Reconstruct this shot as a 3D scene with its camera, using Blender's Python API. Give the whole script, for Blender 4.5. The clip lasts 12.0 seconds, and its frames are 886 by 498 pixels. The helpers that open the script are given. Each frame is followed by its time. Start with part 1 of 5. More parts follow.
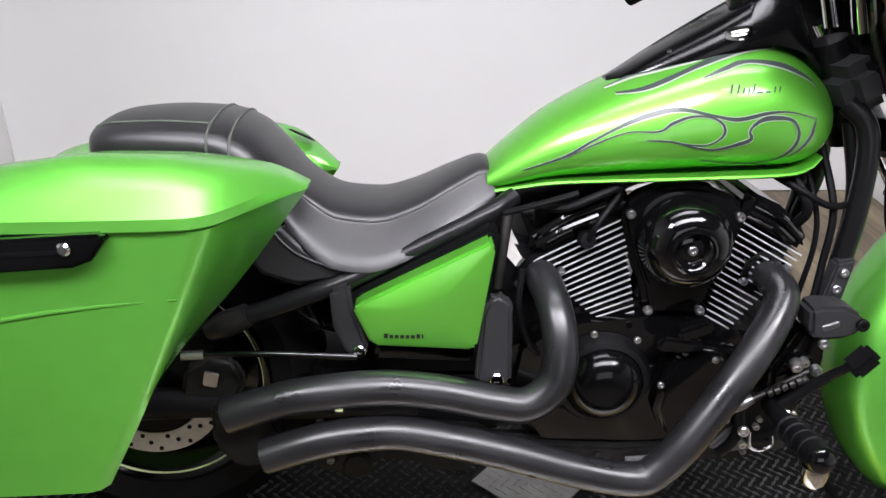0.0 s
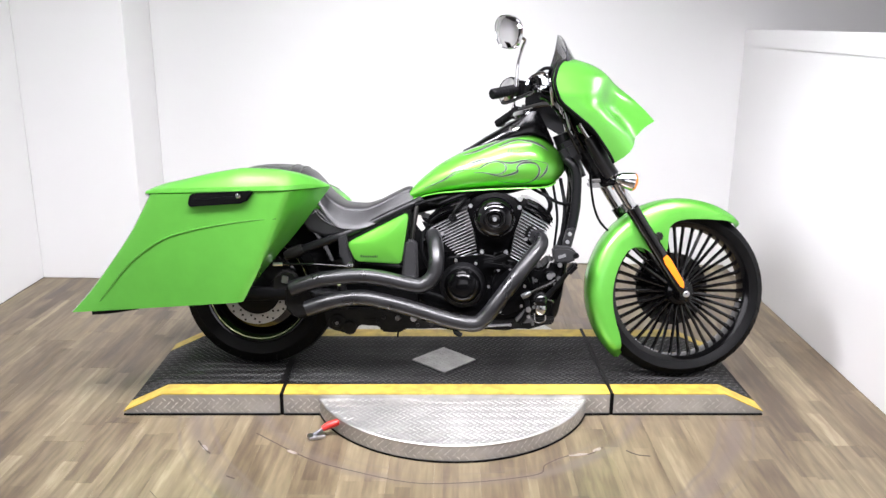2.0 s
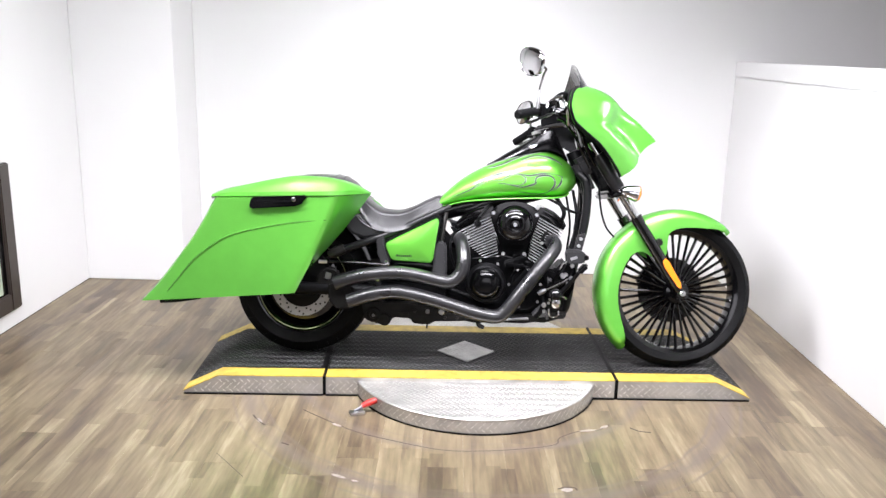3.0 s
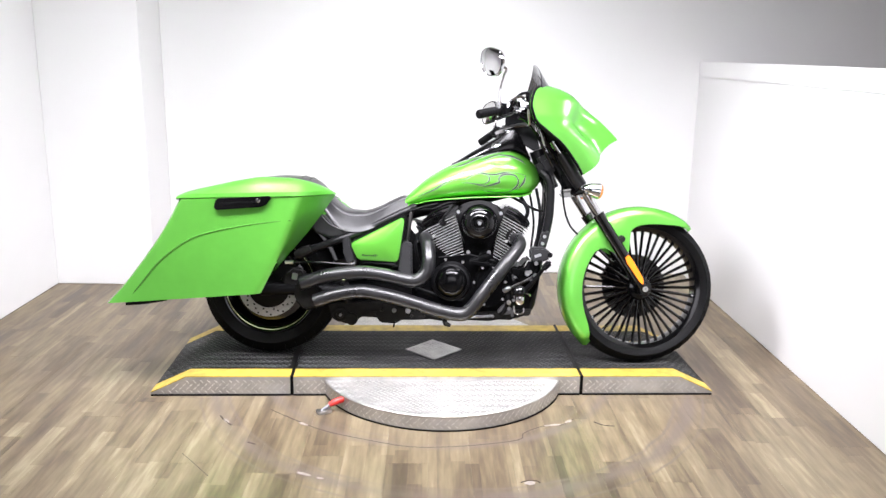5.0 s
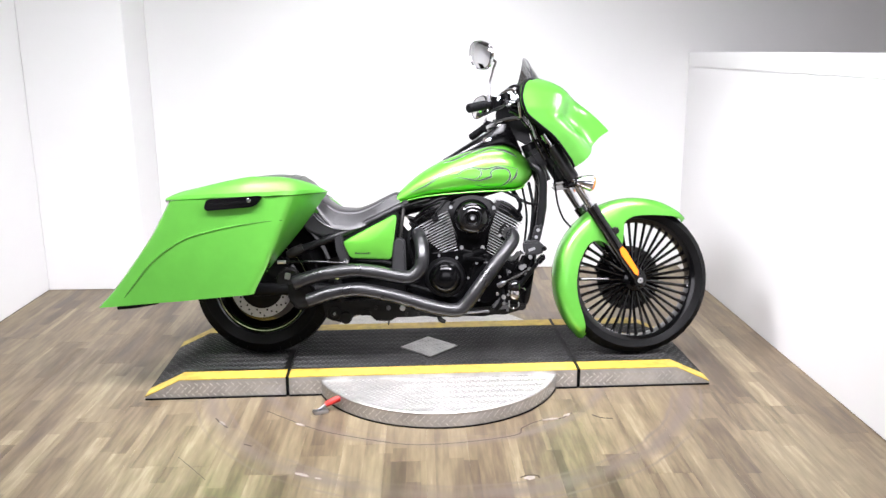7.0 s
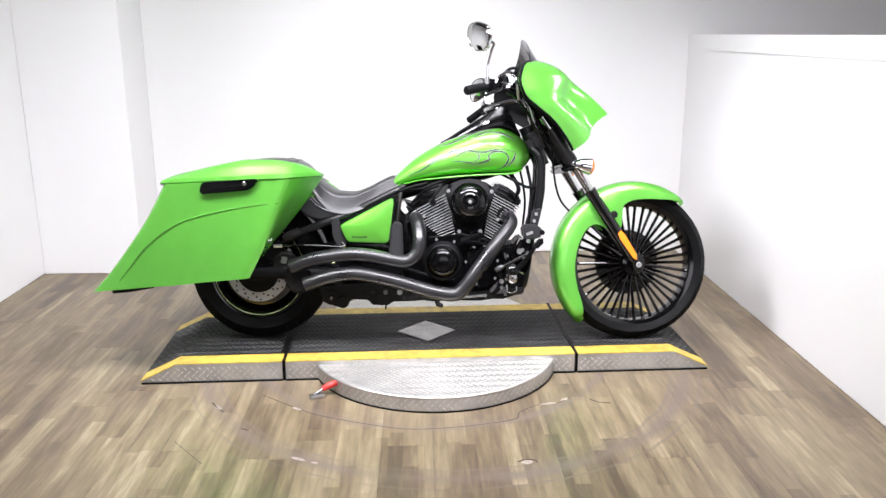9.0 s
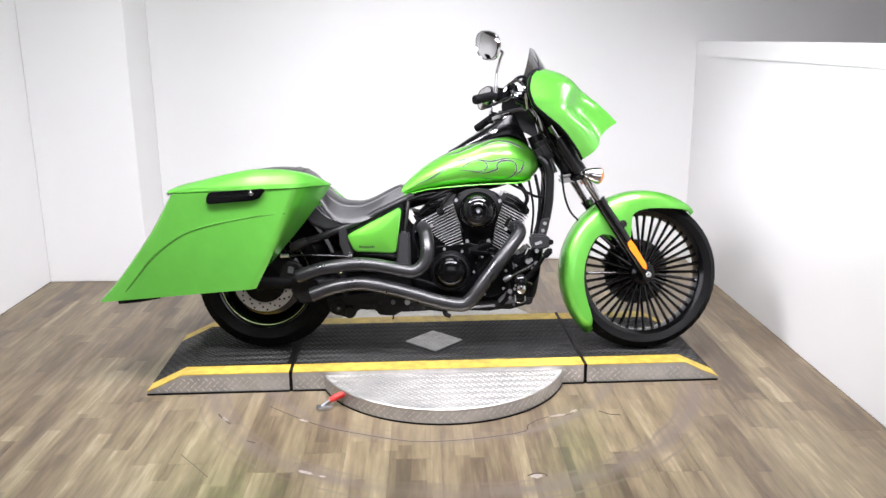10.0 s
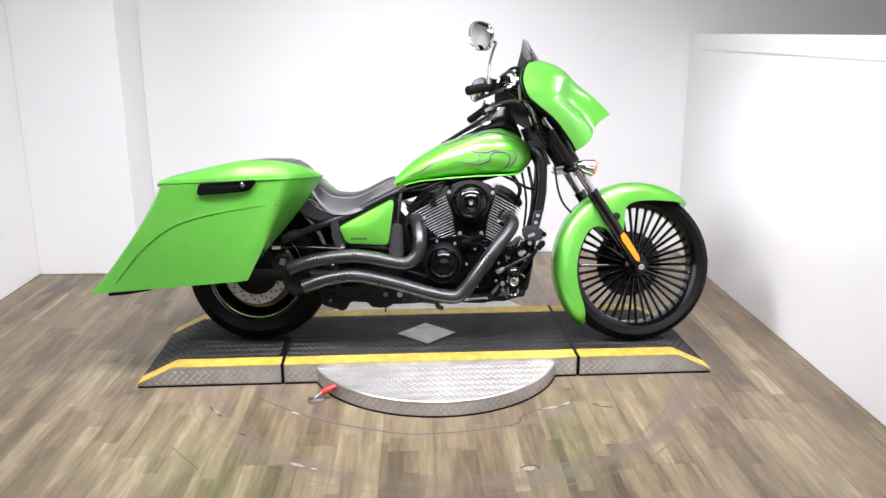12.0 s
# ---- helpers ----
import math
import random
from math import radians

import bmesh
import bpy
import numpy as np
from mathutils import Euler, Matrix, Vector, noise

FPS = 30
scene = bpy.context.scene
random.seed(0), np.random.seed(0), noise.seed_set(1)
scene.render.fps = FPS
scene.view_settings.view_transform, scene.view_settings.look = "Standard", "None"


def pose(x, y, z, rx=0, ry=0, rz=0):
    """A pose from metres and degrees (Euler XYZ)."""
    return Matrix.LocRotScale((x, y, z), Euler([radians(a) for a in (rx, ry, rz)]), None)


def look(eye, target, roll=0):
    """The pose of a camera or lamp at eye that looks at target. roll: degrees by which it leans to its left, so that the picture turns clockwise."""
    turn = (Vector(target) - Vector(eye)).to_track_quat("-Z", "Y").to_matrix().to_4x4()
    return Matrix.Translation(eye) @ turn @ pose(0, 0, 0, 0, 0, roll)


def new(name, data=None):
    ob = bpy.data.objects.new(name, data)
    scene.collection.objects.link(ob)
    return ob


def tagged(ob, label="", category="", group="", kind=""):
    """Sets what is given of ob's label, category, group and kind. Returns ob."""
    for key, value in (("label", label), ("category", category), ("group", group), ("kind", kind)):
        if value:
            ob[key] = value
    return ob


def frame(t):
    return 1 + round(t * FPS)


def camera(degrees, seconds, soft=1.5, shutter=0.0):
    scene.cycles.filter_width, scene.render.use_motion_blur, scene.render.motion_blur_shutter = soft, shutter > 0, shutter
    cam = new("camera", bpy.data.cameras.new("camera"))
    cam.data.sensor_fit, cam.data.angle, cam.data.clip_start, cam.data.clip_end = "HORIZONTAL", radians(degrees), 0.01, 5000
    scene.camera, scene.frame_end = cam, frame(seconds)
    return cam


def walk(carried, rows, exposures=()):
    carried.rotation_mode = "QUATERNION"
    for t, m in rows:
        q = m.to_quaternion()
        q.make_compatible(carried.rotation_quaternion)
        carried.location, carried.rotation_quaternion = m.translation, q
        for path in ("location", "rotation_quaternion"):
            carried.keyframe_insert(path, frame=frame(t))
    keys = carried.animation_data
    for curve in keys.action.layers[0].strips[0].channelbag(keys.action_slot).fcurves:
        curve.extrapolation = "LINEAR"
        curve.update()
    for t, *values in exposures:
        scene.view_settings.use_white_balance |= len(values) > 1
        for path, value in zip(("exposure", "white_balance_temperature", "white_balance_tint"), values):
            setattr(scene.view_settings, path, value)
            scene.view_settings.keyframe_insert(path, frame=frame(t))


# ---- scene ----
cam = camera(56.6, 12.0)
PATH = [
    (0, (-0.317, -0.968, 1.328), (-0.178, 0.798, 0.4), 1.6),
    (0.2, (-0.299, -1.156, 1.344), (-0.215, 0.624, 0.435), 1.0),
    (0.5, (-0.265, -1.453, 1.368), (-0.282, 0.38, 0.569), 0.0),
    (0.7, (-0.194, -1.655, 1.377), (-0.204, 0.194, 0.617), 0.7),
    (1, (-0.131, -1.99, 1.402), (-0.154, -0.106, 0.729), -0.5),
    (1.2, (-0.135, -2.184, 1.415), (-0.105, -0.278, 0.81), -0.9),
    (1.5, (-0.103, -2.427, 1.413), (-0.111, -0.533, 0.77), -0.7),
    (1.7, (-0.068, -2.587, 1.414), (-0.059, -0.669, 0.845), -0.4),
    (2, (0.028, -2.791, 1.425), (0.001, -0.863, 0.891), 0.4),
    (2.2, (0.025, -2.911, 1.439), (-0.021, -0.976, 0.938), -0.2),
    (2.5, (0.004, -3.042, 1.458), (-0.014, -1.095, 1.001), -0.6),
    (2.7, (-0.042, -3.12, 1.451), (-0.047, -1.175, 0.983), -1.2),
    (3, (-0.107, -3.214, 1.439), (-0.117, -1.272, 0.962), 1.4),
    (3.2, (-0.135, -3.25, 1.436), (-0.117, -1.305, 0.972), 0.4),
    (4.8, (-0.056, -3.251, 1.425), (-0.018, -1.305, 0.962), 1.2),
    (5, (-0.04, -3.252, 1.43), (-0.004, -1.308, 0.962), 1.0),
    (5.5, (-0.025, -3.239, 1.429), (0.031, -1.298, 0.951), 0.5),
    (6, (-0.036, -3.225, 1.434), (0.012, -1.281, 0.967), -0.3),
    (6.5, (-0.027, -3.226, 1.426), (0.016, -1.283, 0.953), -0.3),
    (7, (-0.041, -3.233, 1.415), (0.012, -1.29, 0.943), -0.3),
    (7.2, (-0.049, -3.232, 1.411), (0.007, -1.289, 0.939), -0.1),
    (8.8, (-0.046, -3.217, 1.404), (0.007, -1.281, 0.907), -0.1),
    (9, (-0.039, -3.212, 1.406), (0.019, -1.278, 0.898), -0.2),
    (9.5, (-0.032, -3.197, 1.42), (0.015, -1.262, 0.914), -0.4),
    (10, (-0.052, -3.179, 1.424), (-0.005, -1.243, 0.925), -0.3),
    (10.5, (-0.061, -3.169, 1.414), (0.002, -1.234, 0.911), 0.0),
    (11, (-0.051, -3.166, 1.413), (0.0, -1.233, 0.903), 0.2),
    (11.5, (-0.055, -3.166, 1.415), (0.002, -1.232, 0.909), 0.2),
    (12, (-0.052, -3.167, 1.412), (0.013, -1.235, 0.899), -0.1),
]
EXPOSURES = [(0, -0.78), (0.5, -0.7), (1, -0.5), (1.5, -0.35), (2, -0.2), (2.5, -0.08), (3.2, -0.02), (4.8, 0.0), (7.2, 0.0), (8.8, -0.12), (10, -0.26), (12, -0.28)]
walk(cam, [(t, look(eye, target, roll)) for t, eye, target, roll in PATH], EXPOSURES)
from mathutils.bvhtree import BVHTree


# ---- light ----
world = bpy.data.worlds.new("world")
scene.world = world
world.use_nodes = True
world.node_tree.nodes["Background"].inputs[0].default_value = (0.9, 0.95, 1.0, 1)
world.node_tree.nodes["Background"].inputs[1].default_value = 0.008


def area_lamp(name, eye, target, sx, sy, watts, colour, spread=180):
    data = bpy.data.lights.new(name, "AREA")
    data.shape, data.size, data.size_y, data.energy, data.color = "RECTANGLE", sx, sy, watts, colour
    data.spread = radians(spread)
    ob = new(name, data)
    ob.matrix_world = look(eye, target)
    return ob


area_lamp("studio_panel_overhead", (0.05, -1.30, 3.35), (-0.05, 0.3, 0.3), 3.0, 1.1, 146, (0.945, 0.925, 1.0), 90)
area_lamp("studio_panel_ceiling", (-0.1, 0.35, 3.38), (-0.1, 0.45, 0.0), 3.2, 0.5, 24, (0.945, 0.925, 1.0), 75)
# three unseen fills, added to lift half wall, pier and the bike's near flank
area_lamp("fill_panel_half_wall", (-1.9, -1.2, 3.3), (1.66, 0.8, 0.5), 0.8, 0.8, 62, (0.945, 0.925, 1.0), 80)
area_lamp("fill_panel_pier", (1.4, -1.2, 3.3), (-2.2, 1.4, 0.5), 0.8, 0.8, 58, (0.945, 0.925, 1.0), 80)
area_lamp("fill_panel_front", (0.2, -4.85, 1.9), (-0.1, 0.3, 0.6), 2.6, 1.6, 46, (0.945, 0.925, 1.0))
# unseen strip added to draw pale streaks on the fairing
area_lamp("streak_panel", (2.75, 1.25, 1.95), (0.55, 0.1, 1.0), 0.12, 0.7, 3.5, (0.92, 0.93, 1.0), 80)
# a soft-edged spot from the back of the bay that falls on the half wall
beam = bpy.data.lights.new("studio_spot", "SPOT")
beam.energy, beam.color, beam.spot_size, beam.spot_blend, beam.shadow_soft_size = 2200, (0.86, 0.91, 1.0), radians(10.5), 1.0, 0.05
new("studio_spot", beam).matrix_world = look((-0.6, -4.9, 2.0), (1.665, 0.34, 0.96))


# ---- materials ----
def material(name, colour, rough=0.5, metal=0.0, coat=0.0, var=0.12, scale=30.0, bump=0.0, bump_scale=200.0, rough_var=0.1, sheen=0.0, stretch=(1, 1, 1), coat_rough=0.03, spec=0.5):
    """Principled material with two scales of noise in colour and roughness and a fine relief."""
    m = bpy.data.materials.new(name)
    m.use_nodes = True
    nt = m.node_tree
    p = nt.nodes["Principled BSDF"]
    coord = nt.nodes.new("ShaderNodeTexCoord")
    mp = nt.nodes.new("ShaderNodeMapping")
    mp.inputs["Scale"].default_value = stretch
    nt.links.new(coord.outputs["Object"], mp.inputs[0])
    n1, n2 = nt.nodes.new("ShaderNodeTexNoise"), nt.nodes.new("ShaderNodeTexNoise")
    n1.inputs["Scale"].default_value, n2.inputs["Scale"].default_value = scale, scale * 0.12
    n1.inputs["Detail"].default_value = n2.inputs["Detail"].default_value = 4
    for n in (n1, n2):
        nt.links.new(mp.outputs[0], n.inputs[0])
    add = nt.nodes.new("ShaderNodeMath")
    add.operation = "ADD"
    nt.links.new(n1.outputs[0], add.inputs[0])
    nt.links.new(n2.outputs[0], add.inputs[1])
    span = nt.nodes.new("ShaderNodeMapRange")
    span.inputs[1].default_value, span.inputs[2].default_value = 0.6, 1.4
    span.inputs[3].default_value, span.inputs[4].default_value = 1 - var, 1 + var
    nt.links.new(add.outputs[0], span.inputs[0])
    mul = nt.nodes.new("ShaderNodeVectorMath")
    mul.operation = "SCALE"
    mul.inputs[0].default_value = colour
    nt.links.new(span.outputs[0], mul.inputs["Scale"])
    nt.links.new(mul.outputs[0], p.inputs["Base Color"])
    rr = nt.nodes.new("ShaderNodeMapRange")
    rr.inputs[1].default_value, rr.inputs[2].default_value = 0.3, 0.7
    rr.inputs[3].default_value, rr.inputs[4].default_value = max(0.02, rough * (1 - rough_var)), min(1, rough * (1 + rough_var))
    nt.links.new(n2.outputs[0], rr.inputs[0])
    nt.links.new(rr.outputs[0], p.inputs["Roughness"])
    p.inputs["Metallic"].default_value = metal
    p.inputs["Specular IOR Level"].default_value = spec
    p.inputs["Coat Weight"].default_value = coat
    p.inputs["Coat Roughness"].default_value = coat_rough
    p.inputs["Sheen Weight"].default_value = sheen
    if bump:
        nb = nt.nodes.new("ShaderNodeTexNoise")
        nb.inputs["Scale"].default_value = bump_scale
        nb.inputs["Detail"].default_value = 3
        nt.links.new(mp.outputs[0], nb.inputs[0])
        b = nt.nodes.new("ShaderNodeBump")
        b.inputs["Strength"].default_value = bump
        b.inputs["Distance"].default_value = 0.002
        nt.links.new(nb.outputs[0], b.inputs["Height"])
        nt.links.new(b.outputs[0], p.inputs["Normal"])
    return m


def glass(name, colour, rough=0.0, alpha=0.3):
    m = bpy.data.materials.new(name)
    m.use_nodes = True
    p = m.node_tree.nodes["Principled BSDF"]
    p.inputs["Base Color"].default_value = (*colour, 1)
    p.inputs["Roughness"].default_value = rough
    p.inputs["Alpha"].default_value = alpha
    p.inputs["Coat Weight"].default_value = 1.0
    return m


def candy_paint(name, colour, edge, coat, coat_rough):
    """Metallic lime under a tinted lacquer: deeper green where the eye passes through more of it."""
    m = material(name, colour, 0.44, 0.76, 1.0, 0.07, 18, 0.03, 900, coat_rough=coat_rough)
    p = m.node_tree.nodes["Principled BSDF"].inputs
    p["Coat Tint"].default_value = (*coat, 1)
    # edge puts the dark of turned-away rims into the colour
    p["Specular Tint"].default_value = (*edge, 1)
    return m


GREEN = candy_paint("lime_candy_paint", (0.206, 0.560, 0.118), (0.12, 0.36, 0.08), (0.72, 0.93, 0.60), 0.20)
# same lime, the yellower light on tank and side covers put into its colour
GREEN_TANK = candy_paint("lime_candy_tank_lit", (0.192, 0.525, 0.098), (0.12, 0.36, 0.07), (0.74, 0.94, 0.58), 0.16)
# darker lime that paints the shade inside the bag's crease
GREEN_SHADE = material("lime_crease_shade", (0.045, 0.17, 0.018), 0.7, 0.0, 0.0, 0.06, 18, spec=0.15)
BLACK_GLOSS = material("gloss_black_enamel", (0.0018, 0.0018, 0.0020), 0.10, 0.0, 0.10, 0.2, 20, rough_var=0.3, coat_rough=0.04, spec=0.40)
BLACK_SATIN = material("satin_black_ceramic", (0.0075, 0.0075, 0.0082), 0.34, 0.0, 0.05, 0.35, 90, 0.03, 420, rough_var=0.3, coat_rough=0.2, spec=0.46)
BLACK_MATT = material("matt_black_plastic", (0.0030, 0.0030, 0.0034), 0.5, 0.0, 0.0, 0.25, 60, 0.1, 700, spec=0.09)
FRAME_BLACK = material("black_frame_paint", (0.0045, 0.0045, 0.005), 0.30, 0.0, 0.04, 0.25, 40, 0.04, 300, spec=0.22)
DARK_STEEL = material("grimy_dark_steel", (0.02, 0.019, 0.018), 0.42, 0.7, 0.0, 0.4, 50, 0.1, 300)
GREY_PLASTIC = material("charcoal_plastic", (0.016, 0.016, 0.017), 0.45, 0.0, 0.0, 0.15, 50, 0.08, 600, spec=0.35)
LEATHER = material("black_vinyl_seat", (0.009, 0.0088, 0.0096), 0.38, 0.0, 0.2, 0.15, 60, 0.2, 700, coat_rough=0.34, spec=0.40)
STITCH = material("grey_green_stitching", (0.05, 0.056, 0.045), 0.7)
RUBBER = material("tyre_rubber", (0.0045, 0.0045, 0.0047), 0.6, 0.0, 0.0, 0.3, 40, 0.15, 500, rough_var=0.15, spec=0.07)
CHROME = material("chrome", (0.6, 0.6, 0.61), 0.10, 1.0, 0.0, 0.04, 20)
BRUSHED = material("machined_aluminium", (0.55, 0.55, 0.56), 0.3, 1.0, 0.0, 0.12, 60)
DISC_STEEL = material("brake_disc_steel", (0.36, 0.36, 0.365), 0.45, 0.6, 0.0, 0.15, 80)
STEEL = material("dull_steel", (0.17, 0.17, 0.175), 0.4, 0.9, 0.0, 0.15, 80)
FIN_EDGE = material("machined_fin_edge", (0.40, 0.40, 0.41), 0.4, 0.25, 0.0, 0.25, 60)
# scuffed tread plate with the bike's shade put into its darker colour
SHADED_PLATE = material("scuffed_shaded_tread_plate", (0.34, 0.335, 0.325), 0.42, 0.85, 0.0, 0.45, 14, 0.05, 300)
GRIME = material("grimy_black_casting", (0.007, 0.0067, 0.0063), 0.6, 0.0, 0.0, 0.6, 45, 0.5, 120, spec=0.14)
PALE_PLATE = material("pale_gap_plate", (0.60, 0.58, 0.55), 0.55, 0.2, 0.0, 0.2, 60, 0.1, 300)
AMBER = material("amber_lens", (0.9, 0.22, 0.01), 0.2, 0.0, 0.6, 0.05, 60)
GREY_LINE = material("dark_grey_pinstripe", (0.022, 0.034, 0.03), 0.45, 0.0, 0.3)
SILVER_LINE = material("silver_pinstripe", (0.40, 0.47, 0.36), 0.4, 0.2, 0.4)
LIME_LINE = material("pale_lime_rim_stripe", (0.46, 0.52, 0.27), 0.4)
DECAL_BLACK = material("black_decal", (0.008, 0.009, 0.008), 0.4)
ALU_PLATE = material("aluminium_tread_plate", (0.46, 0.45, 0.43), 0.40, 0.82, 0.0, 0.3, 14, 0.05, 300, rough_var=0.25)
LUG = material("polished_tread_lug", (0.60, 0.59, 0.57), 0.36, 0.85, 0.0, 0.3, 20)
LUG_BLACK = material("worn_black_tread_lug", (0.062, 0.062, 0.062), 0.38, 0.3, 0.0, 0.75, 7, spec=0.3)
BLACK_PLATE = material("black_tread_plate", (0.0035, 0.0035, 0.0035), 0.5, 0.0, 0.0, 0.5, 9, 0.1, 300, rough_var=0.3, spec=0.11)
YELLOW = material("yellow_safety_paint", (0.40, 0.285, 0.045), 0.55, 0.0, 0.0, 0.5, 26, 0.15, 200)
RED = material("red_rubber_grip", (0.42, 0.016, 0.012), 0.45)
WALL = material("white_wall_paint", (0.65, 0.646, 0.64), 0.42, 0.0, 0.0, 0.015, 4, 0.04, 160)
DARK_WALL = material("dark_grey_wall_paint", (0.07, 0.068, 0.066), 0.7, 0.0, 0.0, 0.1, 4)
# brown puts the light's falloff in the next bay into the wall colour
DIM_BROWN_WALL = material("dim_brown_wall_tint", (0.30, 0.25, 0.21), 0.7, 0.0, 0.0, 0.1, 4)
CONSOLE_BLACK = material("deep_black_console_enamel", (0.002, 0.002, 0.0022), 0.16, 0.0, 0.0, 0.2, 20, rough_var=0.3, spec=0.22)
CEIL = material("dark_ceiling_paint", (0.10, 0.095, 0.09), 0.8, 0.0, 0.0, 0.02, 5)
DARK_WOOD = material("dark_stained_wood", (0.03, 0.022, 0.018), 0.45, 0.0, 0.1, 0.4, 40, stretch=(8, 8, 1))
SMOKED = glass("smoked_windshield", (0.02, 0.02, 0.025), 0.05, 0.75)
MIRROR = material("mirror_glass", (0.8, 0.8, 0.82), 0.02, 1.0, 0.0, 0.0, 5)


def plank_material():
    """Vinyl wood planks: each printed with narrow strips of differing tan and grey-brown, worn in a ring by turning the table."""
    m = bpy.data.materials.new("wood_look_vinyl")
    m.use_nodes = True
    nt = m.node_tree
    N, L = nt.nodes.new, nt.links.new
    p = nt.nodes["Principled BSDF"]
    geo, info = N("ShaderNodeNewGeometry"), N("ShaderNodeObjectInfo")
    sep = N("ShaderNodeSeparateXYZ")
    L(geo.outputs["Position"], sep.inputs[0])

    def math(op, a, b=None, c=None):
        n = N("ShaderNodeMath")
        n.operation = op
        for i, v in enumerate((a, b, c)):
            if v is None:
                continue
            if isinstance(v, (int, float)):
                n.inputs[i].default_value = v
            else:
                L(v, n.inputs[i])
        return n.outputs[0]

    def noise_of(vec, scale, detail=3.0):
        n = N("ShaderNodeTexNoise")
        n.inputs["Scale"].default_value, n.inputs["Detail"].default_value = scale, detail
        L(vec, n.inputs[0])
        return n.outputs[0]

    shift = math("MULTIPLY", info.outputs["Random"], 37.0)
    comb = N("ShaderNodeCombineXYZ")
    L(sep.outputs[0], comb.inputs[0])
    L(math("MULTIPLY", sep.outputs[1], 0.11), comb.inputs[1])
    L(shift, comb.inputs[2])
    strips = N("ShaderNodeCombineXYZ")
    L(math("MULTIPLY", math("FLOOR", math("MULTIPLY", sep.outputs[0], 19.7)), 3.17), strips.inputs[0])
    L(math("FLOOR", math("ADD", math("MULTIPLY", sep.outputs[1], 2.3), math("MULTIPLY", math("SINE", math("MULTIPLY", math("FLOOR", math("MULTIPLY", sep.outputs[0], 19.7)), 12.9)), 7.0))), strips.inputs[1])
    white = N("ShaderNodeTexWhiteNoise")
    L(strips.outputs[0], white.inputs[0])
    fine = noise_of(comb.outputs[0], 55.0, 6.0)
    broad = noise_of(comb.outputs[0], 12.0, 3.0)
    tone = math("ADD", math("ADD", math("MULTIPLY", white.outputs[0], 0.17), math("MULTIPLY", fine, 0.38)), math("ADD", math("MULTIPLY", broad, 0.50), math("MULTIPLY", info.outputs["Random"], 0.12)))
    ramp = N("ShaderNodeValToRGB")
    e = ramp.color_ramp.elements
    e[0].position, e[0].color = 0.40, (0.060, 0.043, 0.028, 1)
    e[1].position, e[1].color = 0.83, (0.285, 0.239, 0.158, 1)
    mid = e.new(0.53)
    mid.color = (0.107, 0.079, 0.048, 1)
    mid2 = e.new(0.69)
    mid2.color = (0.178, 0.143, 0.087, 1)
    L(tone, ramp.inputs[0])
    # worn grey ring round the turntable
    wob = math("MULTIPLY", math("SUBTRACT", noise_of(geo.outputs["Position"], 6.0, 4.0), 0.5), 0.035)

    def ring(cx, cy, radius, width, gain):
        dx, dy = math("SUBTRACT", sep.outputs[0], cx), math("SUBTRACT", sep.outputs[1], cy)
        r = math("SQRT", math("ADD", math("MULTIPLY", dx, dx), math("MULTIPLY", dy, dy)))
        d = math("DIVIDE", math("ABSOLUTE", math("SUBTRACT", math("ADD", r, wob), radius)), width)
        return math("MULTIPLY", math("SUBTRACT", 1.0, math("MINIMUM", d, 1.0)), gain)

    dirt = 0.0
    for values in ((0.075, 0.205, 1.015, 0.05, 0.68), (0.075, 0.205, 0.965, 0.012, 0.5), (0.075, 0.205, 1.082, 0.010, 0.5), (0.02, 0.30, 0.755, 0.035, 0.7), (0.02, 0.30, 0.70, 0.010, 0.3)):
        dirt = math("ADD", dirt, ring(*values))
    patch = noise_of(geo.outputs["Position"], 3.1, 2.0)
    dirt = math("MINIMUM", math("MULTIPLY", dirt, math("MULTIPLY", math("MULTIPLY", patch, patch), 4.2)), 0.75)
    mix = N("ShaderNodeMix")
    mix.data_type = "RGBA"
    L(dirt, mix.inputs[0])
    L(ramp.outputs[0], mix.inputs[6])
    mix.inputs[7].default_value = (0.115, 0.090, 0.078, 1)
    L(mix.outputs[2], p.inputs["Base Color"])
    L(math("ADD", 0.30, math("MULTIPLY", broad, 0.25)), p.inputs["Roughness"])
    b = N("ShaderNodeBump")
    b.inputs["Strength"].default_value, b.inputs["Distance"].default_value = 0.15, 0.001
    L(fine, b.inputs["Height"])
    L(b.outputs[0], p.inputs["Normal"])
    return m


PLANK = plank_material()


# ---- building ----
def finish(name, bm, mat, angle=35):
    bmesh.ops.recalc_face_normals(bm, faces=bm.faces[:])
    me = bpy.data.meshes.new(name)
    bm.to_mesh(me)
    bm.free()
    me.materials.append(mat)
    me.shade_smooth()
    me.set_sharp_from_angle(angle=radians(angle))
    return me


def part(name, bm, mat, parent=None, label="", angle=35):
    """Links a bmesh as one mesh object under a thing or a part."""
    ob = new(name, finish(name, bm, mat, angle))
    if parent is not None:
        ob.parent = parent
    if label:
        ob["label"] = label
    return ob


def spline(pts, n=8):
    """Catmull-Rom through the points."""
    pts = [Vector(p) for p in pts]
    ext = [pts[0] * 2 - pts[1]] + pts + [pts[-1] * 2 - pts[-2]]
    out = []
    for i in range(1, len(ext) - 2):
        a, b, c, d = ext[i - 1:i + 3]
        for k in range(n):
            t = k / n
            out.append(0.5 * ((2 * b) + (c - a) * t + (2 * a - 5 * b + 4 * c - d) * t * t + (3 * b - a - 3 * c + d) * t ** 3))
    out.append(pts[-1])
    return out


